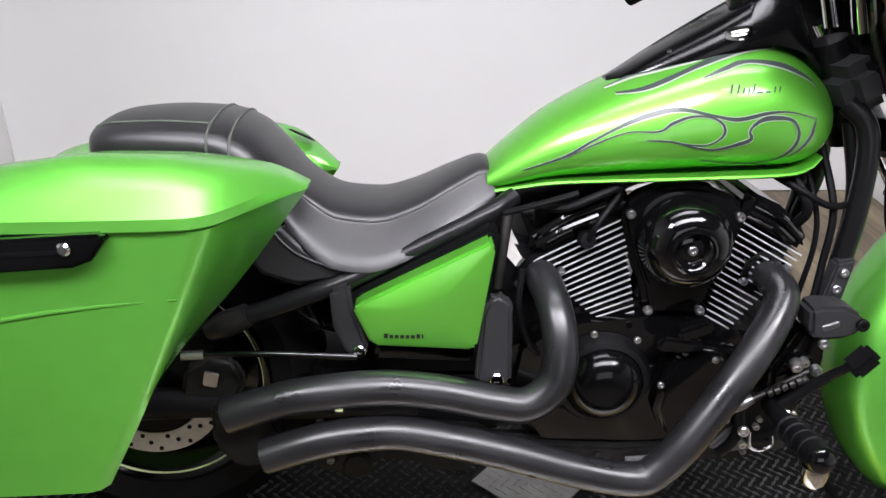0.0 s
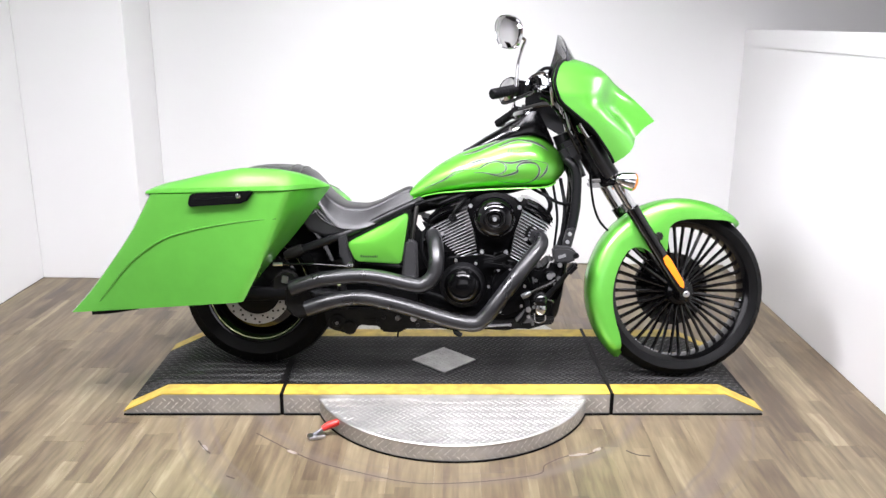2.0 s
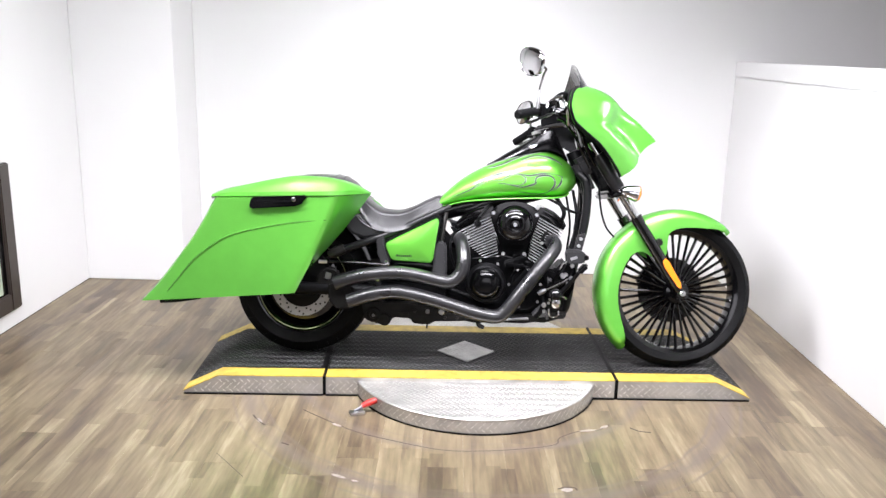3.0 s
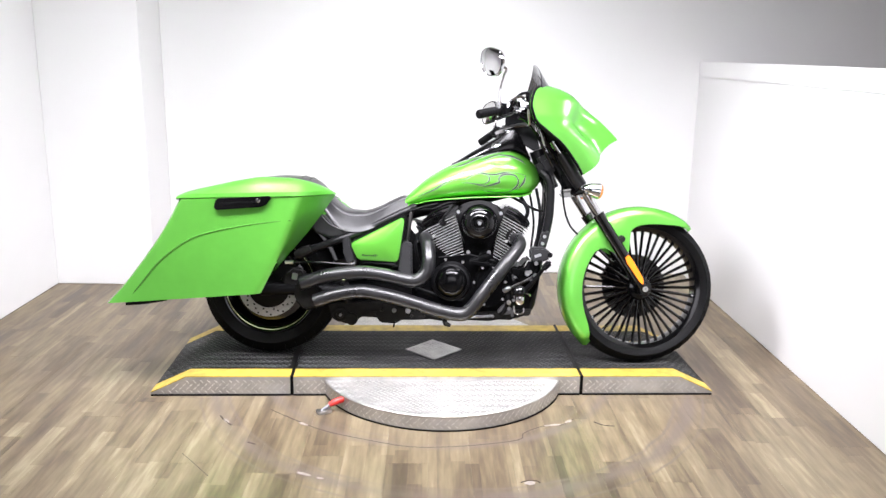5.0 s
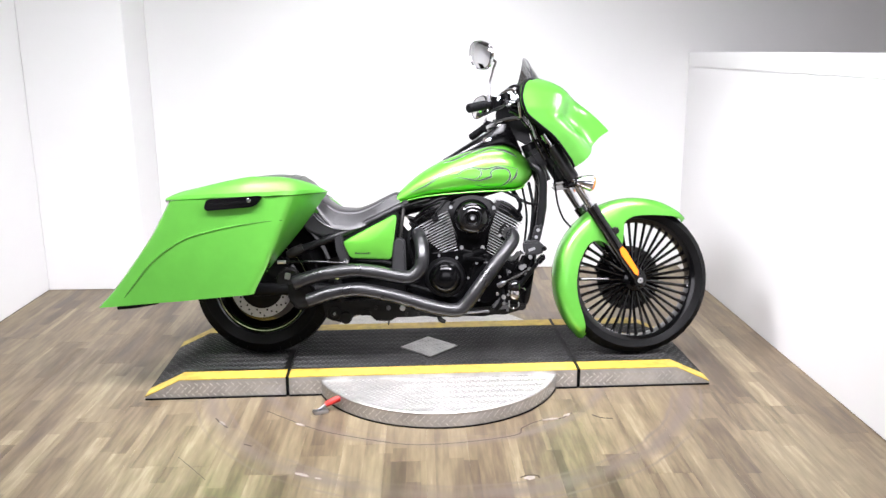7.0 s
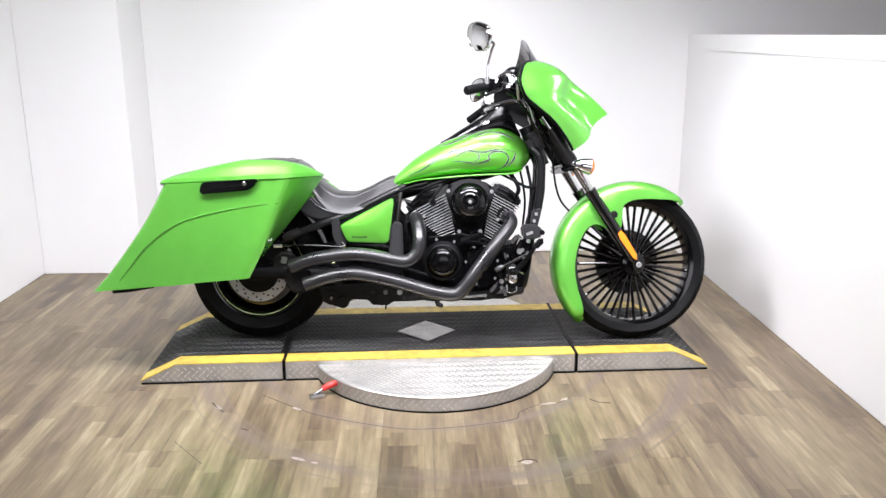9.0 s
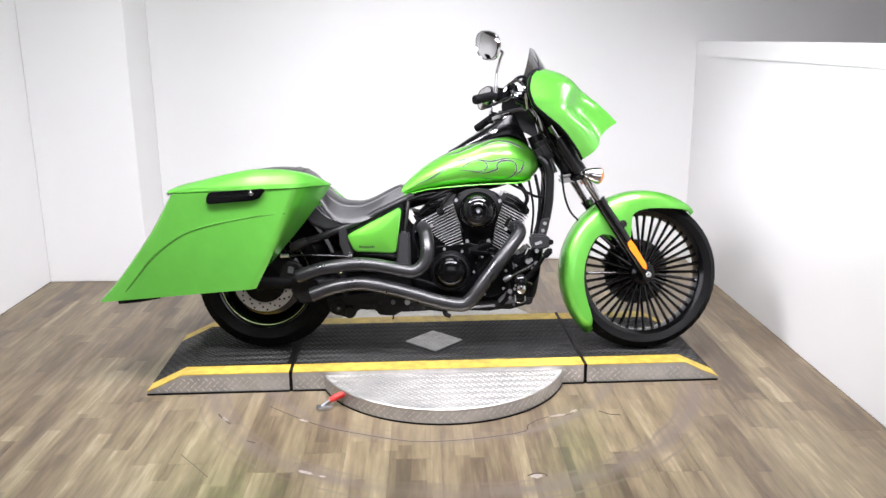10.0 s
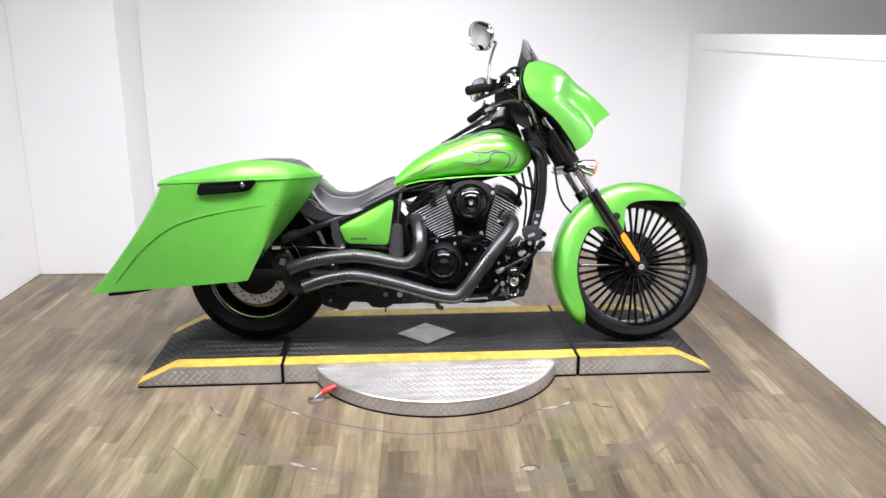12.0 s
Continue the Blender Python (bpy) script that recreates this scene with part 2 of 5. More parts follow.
def curve(knots):
    """A smooth function through (x, value) knots."""
    xs, ys = [k[0] for k in knots], [k[1] for k in knots]
    n = len(xs)
    m = []
    for i in range(n):
        if i == 0 or i == n - 1:
            j = 0 if i == 0 else n - 2
            m.append((ys[j + 1] - ys[j]) / (xs[j + 1] - xs[j]))
        else:
            d0, d1 = (ys[i] - ys[i - 1]) / (xs[i] - xs[i - 1]), (ys[i + 1] - ys[i]) / (xs[i + 1] - xs[i])
            m.append(0 if d0 * d1 <= 0 else 2 * d0 * d1 / (d0 + d1))

    def f(x):
        if x <= xs[0]:
            return ys[0]
        if x >= xs[-1]:
            return ys[-1]
        i = max(j for j in range(n - 1) if xs[j] <= x)
        h = xs[i + 1] - xs[i]
        t = (x - xs[i]) / h
        return (2 * t ** 3 - 3 * t * t + 1) * ys[i] + (t ** 3 - 2 * t * t + t) * h * m[i] + (-2 * t ** 3 + 3 * t * t) * ys[i + 1] + (t ** 3 - t * t) * h * m[i + 1]
    return f


def skin(bm, rings, closed=True, caps=True):
    """Faces between rings of as many points."""
    vs = [[bm.verts.new(p) for p in ring] for ring in rings]
    n = len(rings[0])
    for a, b in zip(vs, vs[1:]):
        for i in range(n if closed else n - 1):
            j = (i + 1) % n
            bm.faces.new((a[i], a[j], b[j], b[i]))
    if caps and closed:
        bm.faces.new(vs[0][::-1])
        bm.faces.new(vs[-1])
    return bm


def tube(pts, radius, seg=14, smooth=8, bm=None, caps=True):
    """A round bar along a smooth line; radius a number or a list at the line's knots."""
    bm = bm or bmesh.new()
    line = spline(pts, smooth) if smooth > 1 and len(pts) > 2 else [Vector(p) for p in pts]
    if isinstance(radius, (int, float)):
        rad = [radius] * len(line)
    else:
        f = curve(list(zip(range(len(radius)), radius)))
        rad = [f(i / (len(line) - 1) * (len(radius) - 1)) for i in range(len(line))]
    up = Vector((0, 1, 0.01))
    rings = []
    for i, p in enumerate(line):
        t = (line[min(i + 1, len(line) - 1)] - line[max(i - 1, 0)]).normalized()
        if abs(t.dot(up.normalized())) > 0.95:
            up = Vector((0, 0, 1)) if abs(t.z) < 0.9 else Vector((1, 0, 0))
        u = t.cross(up).normalized()
        v = u.cross(t).normalized()
        up = v
        rings.append([p + (u * math.cos(a) + v * math.sin(a)) * rad[i] for a in (2 * math.pi * k / seg for k in range(seg))])
    return skin(bm, rings, True, caps)


def lathe(profile, centre=(0, 0, 0), axis=(0, 1, 0), seg=48, bm=None, arc=(0, 360), closed_profile=False):
    """Turns (radius, along) pairs about the axis."""
    bm = bm or bmesh.new()
    q = Vector((0, 0, 1)).rotation_difference(Vector(axis))
    full = arc[1] - arc[0] >= 360
    k = seg if full else seg + 1
    prof = list(profile) + ([profile[0]] if closed_profile else [])
    rings = []
    for i in range(k):
        a = radians(arc[0] + (arc[1] - arc[0]) * i / seg)
        rings.append([Vector(centre) + q @ Vector((r * math.cos(a), r * math.sin(a), h)) for r, h in prof])
    vs = [[bm.verts.new(p) for p in ring] for ring in rings]
    for i in range(k if full else k - 1):
        a, b = vs[i], vs[(i + 1) % k]
        for j in range(len(prof) - 1):
            bm.faces.new((a[j], b[j], b[j + 1], a[j + 1]))
    bmesh.ops.remove_doubles(bm, verts=bm.verts[:], dist=1e-5)
    return bm


def slab(outline, a, b, axis="y", bevel=0.004, bm=None, segs=2):
    """A plate: an outline of (x, z) or (x, y) extruded from a to b, its edges rounded."""
    own = bmesh.new()
    put = (lambda p, h: (p[0], h, p[1])) if axis == "y" else ((lambda p, h: (p[0], p[1], h)) if axis == "z" else (lambda p, h: (h, p[0], p[1])))
    lo, hi = [own.verts.new(put(p, a)) for p in outline], [own.verts.new(put(p, b)) for p in outline]
    own.faces.new(lo[::-1])
    own.faces.new(hi)
    n = len(outline)
    for i in range(n):
        own.faces.new((lo[i], lo[(i + 1) % n], hi[(i + 1) % n], hi[i]))
    bmesh.ops.recalc_face_normals(own, faces=own.faces[:])
    if bevel:
        sharp = [e for e in own.edges if len(e.link_faces) == 2 and e.calc_face_angle(0) > 0.6]
        bmesh.ops.bevel(own, geom=sharp, offset=bevel, segments=segs, affect="EDGES", clamp_overlap=True)
    if bm is None:
        return own
    tmp = bpy.data.meshes.new("tmp")
    own.to_mesh(tmp)
    own.free()
    bm.from_mesh(tmp)
    bpy.data.meshes.remove(tmp)
    return bm


def block(centre, size, bevel=0.004, rot=None, bm=None):
    """A box with rounded edges."""
    x, y, z = (s / 2 for s in size)
    own = slab([(-x, -z), (x, -z), (x, z), (-x, z)], -y, y, "y", bevel)
    m = Matrix.Translation(centre) @ (pose(0, 0, 0, *rot) if rot else Matrix())
    bmesh.ops.transform(own, matrix=m, verts=own.verts[:])
    if bm is None:
        return own
    tmp = bpy.data.meshes.new("tmp")
    own.to_mesh(tmp)
    own.free()
    bm.from_mesh(tmp)
    bpy.data.meshes.remove(tmp)
    return bm


def bolt(centre, radius, depth, axis=(0, -1, 0), bm=None):
    """A hexagon-socket screw head."""
    r, d = radius, depth
    return lathe([(0, 0), (r, 0), (r, d * 0.8), (r * 0.85, d), (r * 0.45, d), (r * 0.42, d * 0.5), (0, d * 0.5)], centre, axis, 14, bm)


def moved(bm, m):
    bmesh.ops.transform(bm, matrix=m, verts=bm.verts[:])
    return bm


def raw_mesh(name, verts, faces, mat, parent=None, kind=""):
    me = bpy.data.meshes.new(name)
    me.from_pydata(verts, [], faces)
    me.materials.append(mat)
    ob = new(name, me)
    if parent is not None:
        ob.parent = parent
    if kind:
        ob["kind"] = kind
    return ob


# ---- the room ----
X0, X1, Y0, Y1, ZC = -2.31, 1.665, -5.2, 2.05, 3.5
XFAR = 4.2


def wall(name, lo, hi, label, mat=None):
    bm = bmesh.new()
    c = [(a + b) / 2 for a, b in zip(lo, hi)]
    bm = block(c, [b - a for a, b in zip(lo, hi)], 0.004)
    return tagged(part(name, bm, mat or WALL), label, "wall", kind="structure")


wall("wall_back", (-1.72, Y1, 0), (XFAR, Y1 + 0.12, ZC), "white painted back wall of the studio bay")
wall("wall_pier", (X0, 1.65, 0), (-1.72, Y1 + 0.12, ZC), "white painted pier standing proud of the back wall")
wall("wall_left", (X0 - 0.12, Y0, 0), (X0, Y1 + 0.12, ZC), "white painted side wall beside the turntable")
wall("wall_half", (X1, Y0, 0), (X1 + 0.12, Y1, 1.30), "glossy white half-height wall beside the turntable")
wall("wall_cap", (X1 - 0.004, Y0, 1.30), (X1 + 0.128, Y1, 1.392), "white boxed cap along the half-height wall")
wall("wall_far", (XFAR, Y0, 0), (XFAR + 0.12, Y1 + 0.12, ZC), "wall of the next bay, its dimness put into brown paint", DIM_BROWN_WALL)
# unseen wall and ceiling, kept dark so the black parts reflect little
wall("wall_behind", (X0 - 0.12, Y0 - 0.12, 0), (XFAR + 0.12, Y0, ZC), "unseen dark grey wall added behind the turntable bay", DARK_WALL)
tagged(part("ceiling", block(((X0 + XFAR) / 2, (Y0 + Y1) / 2, ZC + 0.05), (XFAR - X0 + 0.3, Y1 - Y0 + 0.3, 0.1), 0), CEIL), "unseen dark flat ceiling added over the bay", "ceiling", kind="structure")

# ---- turntable platform ----
PLAT = pose(0, 0.035, 0, 0, 0, 1.7)
TOP = 0.082
platform = new("motorcycle_platform")
platform.matrix_world = PLAT
tagged(platform, "low black tread-plate ramp with yellow edges on the wood floor", "platform")


def lug_field(rows, size, height, keep, put):
    """Raised tread lugs, alternating in direction, as vertices and faces."""
    verts, faces = [], []
    for u, v, k in rows:
        if not keep(u, v):
            continue
        a = radians(45 if k else -45)
        ca, sa = math.cos(a), math.sin(a)
        l, w = size
        base = len(verts)
        for pu, pv, h in ((-l, 0, 0), (0, -w, 0), (l, 0, 0), (0, w, 0), (-l * 0.5, 0, height), (l * 0.5, 0, height)):
            verts.append(put(u + pu * ca - pv * sa, v + pu * sa + pv * ca, h))
        faces += [tuple(base + i for i in f) for f in ((0, 1, 4), (1, 5, 4), (1, 2, 5), (2, 3, 5), (3, 4, 5), (3, 0, 4))]
    return verts, faces


def lug_rows(u0, u1, v0, v1, step):
    i, out = 0, []
    u = u0
    while u <= u1:
        j, v = 0, v0 + (step / 2 if i % 2 else 0)
        while v <= v1:
            out.append((u, v, (i + j) % 2))
            v += step
            j += 1
        u += step / 2
        i += 1
    return out


FY, RY = -0.012, 0.655
SECTIONS = [(-1.2, -0.612, 1, 0), (-0.606, 0.622, 0, 0), (0.628, 1.2, 0, 1)]
RAMP = 0.15
for x0, x1, ramp_l, ramp_r in SECTIONS:
    outline = [(x0, 0.004)] + ([(x0 + RAMP, TOP)] if ramp_l else [(x0, TOP)]) + ([(x1 - RAMP, TOP)] if ramp_r else [(x1, TOP)]) + [(x1, 0.004)]
    if ramp_l:
        outline = [(x0, 0.004), (x0, 0.012), (x0 + RAMP, TOP), (x1, TOP), (x1, 0.004)]
    if ramp_r:
        outline = [(x0, 0.004), (x0, TOP), (x1 - RAMP, TOP), (x1, 0.012), (x1, 0.004)]
    deck = part("ramp" if ramp_l or ramp_r else "centre_deck", slab(outline, FY, RY, "y", 0.002), ALU_PLATE, platform, "bare aluminium tread-plate body")
    part("rubber_foot", block(((x0 + x1) / 2, FY - 0.001, 0.003), (x1 - x0 - 0.006, 0.012, 0.006), 0.001), BLACK_MATT, deck, "black rubber foot")
    # black deck sheet between the yellow strips, laid 3 mm proud
    surf = [p for p in outline if p[1] > 0.0041]

    def strip(bm, y0, y1, lift=0.003, surf=surf):
        lo, hi = [(x, z) for x, z in surf], [(x, z + lift) for x, z in surf]
        return slab(lo + hi[::-1], y0, y1, "y", 0, bm)

    part("deck_sheet", strip(None, FY + 0.085, RY - 0.085), BLACK_PLATE, deck, "black tread-plate deck")
    part("yellow_strip", strip(None, FY, FY + 0.085), YELLOW, deck, "worn yellow safety strip")
    part("yellow_strip", strip(None, RY - 0.085, RY), YELLOW, deck, "worn yellow safety strip")

    def on_deck(u, v, h, surf=surf):
        xs = [p[0] for p in surf]
        i = max(j for j in range(len(xs) - 1) if xs[j] <= u + 1e-9) if u > xs[0] else 0
        (xa, za), (xb, zb) = surf[i], surf[i + 1]
        return (u, v, za + (zb - za) * (u - xa) / (xb - xa) + 0.003 + h)

    raw_mesh("deck_tread", *lug_field(lug_rows(x0 + 0.015, x1 - 0.015, FY + 0.1, RY - 0.1, 0.026), (0.0112, 0.0042), 0.0026, lambda u, v: not (abs(u - 0.0) + abs(v - 0.3) < 0.145), on_deck), LUG_BLACK, deck, "stuff")
    raw_mesh("skirt_tread", *lug_field(lug_rows(x0 + 0.02, x1 - 0.02, 0.016, TOP - 0.012, 0.030), (0.012, 0.0028), 0.0010,
             lambda u, v, x0=x0, x1=x1, l=ramp_l, r=ramp_r: not (l and v > (u - x0) * TOP / RAMP - 0.01) and not (r and v > (x1 - u) * TOP / RAMP - 0.01),
             lambda u, v, h: (u, FY - h, v)), LUG, deck, "stuff")

for x in (-0.609, 0.625):
    part("joint_seal", block((x, (FY + RY) / 2 - 0.001, TOP / 2 + 0.005), (0.013, RY - FY + 0.012, TOP + 0.006), 0.003), BLACK_MATT, platform, "black joint seal")
# the bare steel diamond let into the middle
d = 0.132
part("diamond_plate", slab([(-d, 0.305), (0, 0.305 - d), (d, 0.305), (0, 0.305 + d)], TOP + 0.002, TOP + 0.007, "z", 0.001), SHADED_PLATE, platform, "scuffed bare metal diamond inlay")
raw_mesh("diamond_tread", *lug_field(lug_rows(-d, d, 0.305 - d, 0.305 + d, 0.026), (0.009, 0.003), 0.0012, lambda u, v: abs(u) + abs(v - 0.305) < d - 0.012, lambda u, v, h: (u, v, TOP + 0.007 + h)), SHADED_PLATE, platform, "stuff")

# turntable: a half-moon tread plate on either side of the deck, with a drop skirt
TCX, TR = 0.03, 0.53
turntable = new("turntable_plate")
turntable.matrix_world = PLAT
tagged(turntable, "round aluminium tread-plate turntable with a drop skirt under the ramp", "turntable")
for cy, side in ((0.165, -1), (FY + RY - 0.165, 1)):
    edge = FY if side < 0 else RY
    part("half_plate", lathe([(0, 0.066), (TR - 0.004, 0.066), (TR, 0.063), (TR, 0.058), (0, 0.058)], (TCX, cy, 0.0004 * side), (0, 0, 1), 96), ALU_PLATE, turntable)
    part("skirt", lathe([(TR - 0.002, 0.0573), (TR - 0.002, 0.006), (TR - 0.01, 0.006), (TR - 0.01, 0.0573)], (TCX, cy, 0), (0, 0, 1), 96, closed_profile=True), ALU_PLATE, turntable)
    part("rubber_foot", lathe([(TR + 0.001, 0.0), (TR + 0.001, 0.006), (TR - 0.012, 0.006), (TR - 0.012, 0.0)], (TCX, cy, 0), (0, 0, 1), 96, closed_profile=True), BLACK_MATT, turntable, "black rubber foot ring")
    raw_mesh("deck_tread", *lug_field(lug_rows(-0.5, 0.56, 0.012, 0.36, 0.026), (0.0105, 0.0034), 0.0022, lambda u, v, cy=cy, side=side, edge=edge: (u - TCX) ** 2 + (edge + side * v - cy) ** 2 < (TR - 0.009) ** 2,
             lambda u, v, h, side=side, edge=edge: (u, edge + side * v, 0.066 + 0.0004 * side + h)), LUG, turntable, "stuff")
    raw_mesh("skirt_tread", *lug_field(lug_rows(-0.8, 0.8, 0.016, 0.05, 0.030), (0.012, 0.0028), 0.0010, lambda u, v: True,
             lambda u, v, h, cy=cy, side=side: (TCX + (TR - 0.002 + h) * math.sin(u / TR), cy + side * (TR - 0.002 + h) * math.cos(u / TR), v)), LUG, turntable, "stuff")

# floor lock with a red grip
clamp = new("toggle_clamp")
clamp.matrix_world = pose(-0.432, -0.158, 0.0, 0, 0, 0)
tagged(clamp, "small steel toggle clamp with a red rubber grip beside the turntable", "clamp")
part("base", block((-0.02, -0.012, 0.008), (0.06, 0.035, 0.014), 0.003, (0, 0, 25)), BRUSHED, clamp)
part("lever", tube([(-0.03, -0.015, 0.014), (0.0, 0.0, 0.03), (0.03, 0.012, 0.04)], 0.006, 10, 6), STEEL, clamp)
part("grip", tube([(0.0, 0.0, 0.03), (0.025, 0.010, 0.040), (0.062, 0.025, 0.049)], [0.010, 0.014, 0.012], 12, 6), RED, clamp, "red rubber grip")

# dark framed board low on the side wall
picture = new("framed_board")
picture.matrix_world = pose(X0 + 0.002, -0.043, 0.097)
tagged(picture, "dark wood framed board fixed low on the white side wall", "framed board")
for y0, y1, z0, z1 in ((0.75, 0.84, 0, 0.74), (0.0, 0.09, 0, 0.74), (0.09, 0.75, 0, 0.09), (0.09, 0.75, 0.65, 0.74)):
    part("frame_bar", block((0.016, (y0 + y1) / 2, (z0 + z1) / 2), (0.03, y1 - y0, z1 - z0), 0.006), DARK_WOOD, picture)
part("panel", block((0.008, 0.42, 0.37), (0.01, 0.68, 0.58), 0.001), CONSOLE_BLACK, picture, "dark glazed panel")
part("mesh_panel", block((0.0145, 0.40, 0.20), (0.004, 0.60, 0.20), 0.001), SILVER_LINE, picture, "white perforated panel")

# ---- the motorcycle, leaning on its stand ----
bike = new("motorcycle")
bike.matrix_world = pose(0.1, 0.285, 0.087, -7.5, 0, -2.5)
tagged(bike, "lime green custom cruiser motorcycle with stretched saddlebags on the ramp", "motorcycle")
RAKE = 33.5
HEAD = Vector((0.37, 0, 0.93))
AXLE = Vector((0.803, 0, 0.328))
FORK = -0.004
STEER = Matrix.Translation(HEAD) @ Matrix.Rotation(radians(7.5), 4, (-math.sin(radians(RAKE)), 0, math.cos(radians(RAKE)))) @ Matrix.Translation(-HEAD)


def fpart(name, bm, mat, parent=None, label="", angle=35):
    """A part of the front end, turned with the steering."""
    return part(name, moved(bm, STEER), mat, parent or bike, label, angle)


def frange(a, b, n):
    return [a + (b - a) * i / (n - 1) for i in range(n)]


# wheels
def tyre(centre, r_out, r_in, half):
    prof = [(r_in, -half * 0.62), (r_in + 0.012, -half * 0.86), ((r_in + r_out) / 2, -half), (r_out - 0.03 * half / 0.06, -half * 0.93), (r_out - 0.008, -half * 0.62), (r_out, -half * 0.2)]
    prof = prof + [(r, -h) for r, h in prof[::-1]]
    bm = lathe(prof, centre, (0, 1, 0), 84)
    return bm


def tread_bars(centre, r_out, half, groove):
    """Fine raised bars across the tyre's shoulders."""
    bm = bmesh.new()
    for k in range(groove):
        a = 2 * math.pi * k / groove
        for s in (-1, 1):
            pts = []
            for rr, yy, da in ((r_out - 0.004, half * 0.35, 0.03), (r_out - 0.008, half * 0.62, 0.05), (r_out - 0.026 * half / 0.06, half * 0.92, 0.09)):
                pts.append(Vector(centre) + Vector(((rr + 0.0012) * math.cos(a + da), s * yy, (rr + 0.0012) * math.sin(a + da))))
            tube(pts, 0.0013, 5, 1, bm)
    return bm


front_wheel = fpart("front_wheel", lathe([(0.249, -0.018), (0.253, -0.034), (0.268, -0.042), (0.276, -0.043), (0.277, -0.037), (0.268, -0.03), (0.262, 0.0), (0.268, 0.03), (0.277, 0.037), (0.276, 0.043), (0.268, 0.042), (0.253, 0.034), (0.249, 0.018)], AXLE, (0, 1, 0), 84, closed_profile=True), BLACK_GLOSS, None, "gloss black fat-spoke front wheel")
fpart("tyre", tyre(AXLE, 0.334, 0.268, 0.060), RUBBER, front_wheel, "black low-profile tyre")
fpart("tread", tread_bars(AXLE, 0.334, 0.060, 44), RUBBER, front_wheel)["kind"] = "stuff"
fpart("hub", lathe([(0, -0.06), (0.03, -0.06), (0.034, -0.045), (0.05, -0.042), (0.056, -0.03), (0.04, -0.02), (0.04, 0.02), (0.056, 0.03), (0.05, 0.042), (0.034, 0.045), (0.03, 0.06), (0, 0.06)], AXLE, (0, 1, 0), 40), BLACK_GLOSS, front_wheel)
SPOKES = 42
spoke_mesh = {}
for side in (-1, 1):
    arm = tube([(0.045, 0.016 * side, 0), (0.09, 0.013 * side, 0), (0.222, 0.004 * side, 0), (0.238, 0.003 * side, 0), (0.247, 0.003 * side, 0), (0.254, 0.003 * side, 0)], [0.0062, 0.0066, 0.0069, 0.0074, 0.0088, 0.0105], 8, 4)
    spoke_mesh[side] = finish("spoke", arm, BLACK_GLOSS)
for k in range(SPOKES):
    ob = new("spoke", spoke_mesh[-1 if k % 2 else 1])
    ob.parent = front_wheel
    ob.matrix_basis = STEER @ Matrix.Translation(AXLE) @ Matrix.Rotation(-2 * math.pi * k / SPOKES, 4, (0, 1, 0))


def brake_disc(centre, r_out, r_in, y, t):
    return lathe([(r_in, y - t), (r_out, y - t), (r_out, y + t), (r_in, y + t)], centre, (0, 1, 0), 72, closed_profile=True)


def disc_holes(centre, r0, r1, y, n):
    bm = bmesh.new()
    for k in range(n):
        a = 2 * math.pi * k / n
        r = (r0, (r0 + r1) / 2, r1)[k % 3]
        lathe([(0, 0), (0.0045, 0), (0.0045, 0.0008), (0, 0.0008)], Vector(centre) + Vector((r * math.cos(a), y, r * math.sin(a))), (0, -1, 0), 8, bm)
    return bm


fpart("brake_disc", brake_disc(AXLE, 0.145, 0.09, 0.066, 0.0025), DARK_STEEL, front_wheel, "dark drilled front brake disc")
fpart("disc_carrier", lathe([(0.03, 0.058), (0.095, 0.064), (0.095, 0.068), (0.03, 0.064)], AXLE, (0, 1, 0), 40, closed_profile=True), BLACK_GLOSS, front_wheel)
fpart("brake_caliper", block(AXLE + Vector((-0.10, 0.075, 0.055)), (0.07, 0.05, 0.11), 0.012, (0, 30, 0)), BLACK_MATT, None, "black front brake caliper")
fpart("axle_bolt", bolt(AXLE + Vector((FORK, -0.118, 0.0)), 0.012, 0.008), BRUSHED, front_wheel, "bright axle bolt")

REAR = Vector((-0.842, 0, 0.306))
rear_wheel = part("rear_wheel", lathe([(0.03, -0.075), (0.1, -0.06), (0.16, -0.045), (0.185, -0.062), (0.205, -0.078), (0.212, -0.08), (0.212, 0.08), (0.205, 0.078), (0.16, 0.045), (0.03, 0.06)], REAR, (0, 1, 0), 84), BLACK_GLOSS, bike, "gloss black rear wheel with a lime stripe")
part("tyre", tyre(REAR, 0.309, 0.206, 0.092), RUBBER, rear_wheel, "wide black rear tyre")
part("tread", tread_bars(REAR, 0.309, 0.092, 36), RUBBER, rear_wheel)["kind"] = "stuff"
part("rim_stripe", lathe([(0.1980, -0.0729), (0.2002, -0.0752), (0.2002, -0.0770), (0.1980, -0.0750)], REAR, (0, 1, 0), 84, closed_profile=True), LIME_LINE, rear_wheel, "thin pale lime rim stripe")
part("brake_disc", brake_disc(REAR, 0.135, 0.095, -0.098, 0.003), DISC_STEEL, rear_wheel, "drilled steel rear brake disc")
tagged(part("disc_drilling", disc_holes(REAR, 0.103, 0.127, -0.1012, 42), BLACK_MATT, rear_wheel), kind="stuff")
part("disc_carrier", lathe([(0.02, -0.115), (0.05, -0.112), (0.1, -0.096), (0.1, -0.09), (0.02, -0.09)], REAR, (0, 1, 0), 40, closed_profile=True), BLACK_MATT, rear_wheel)
part("rear_caliper", block(REAR + Vector((0.085, -0.115, 0.085)), (0.11, 0.05, 0.07), 0.014, (0, -40, 0)), BLACK_MATT, bike, "black rear brake caliper")
part("axle_nut", bolt(REAR + Vector((0, -0.14, 0)), 0.018, 0.014), DARK_STEEL, rear_wheel)

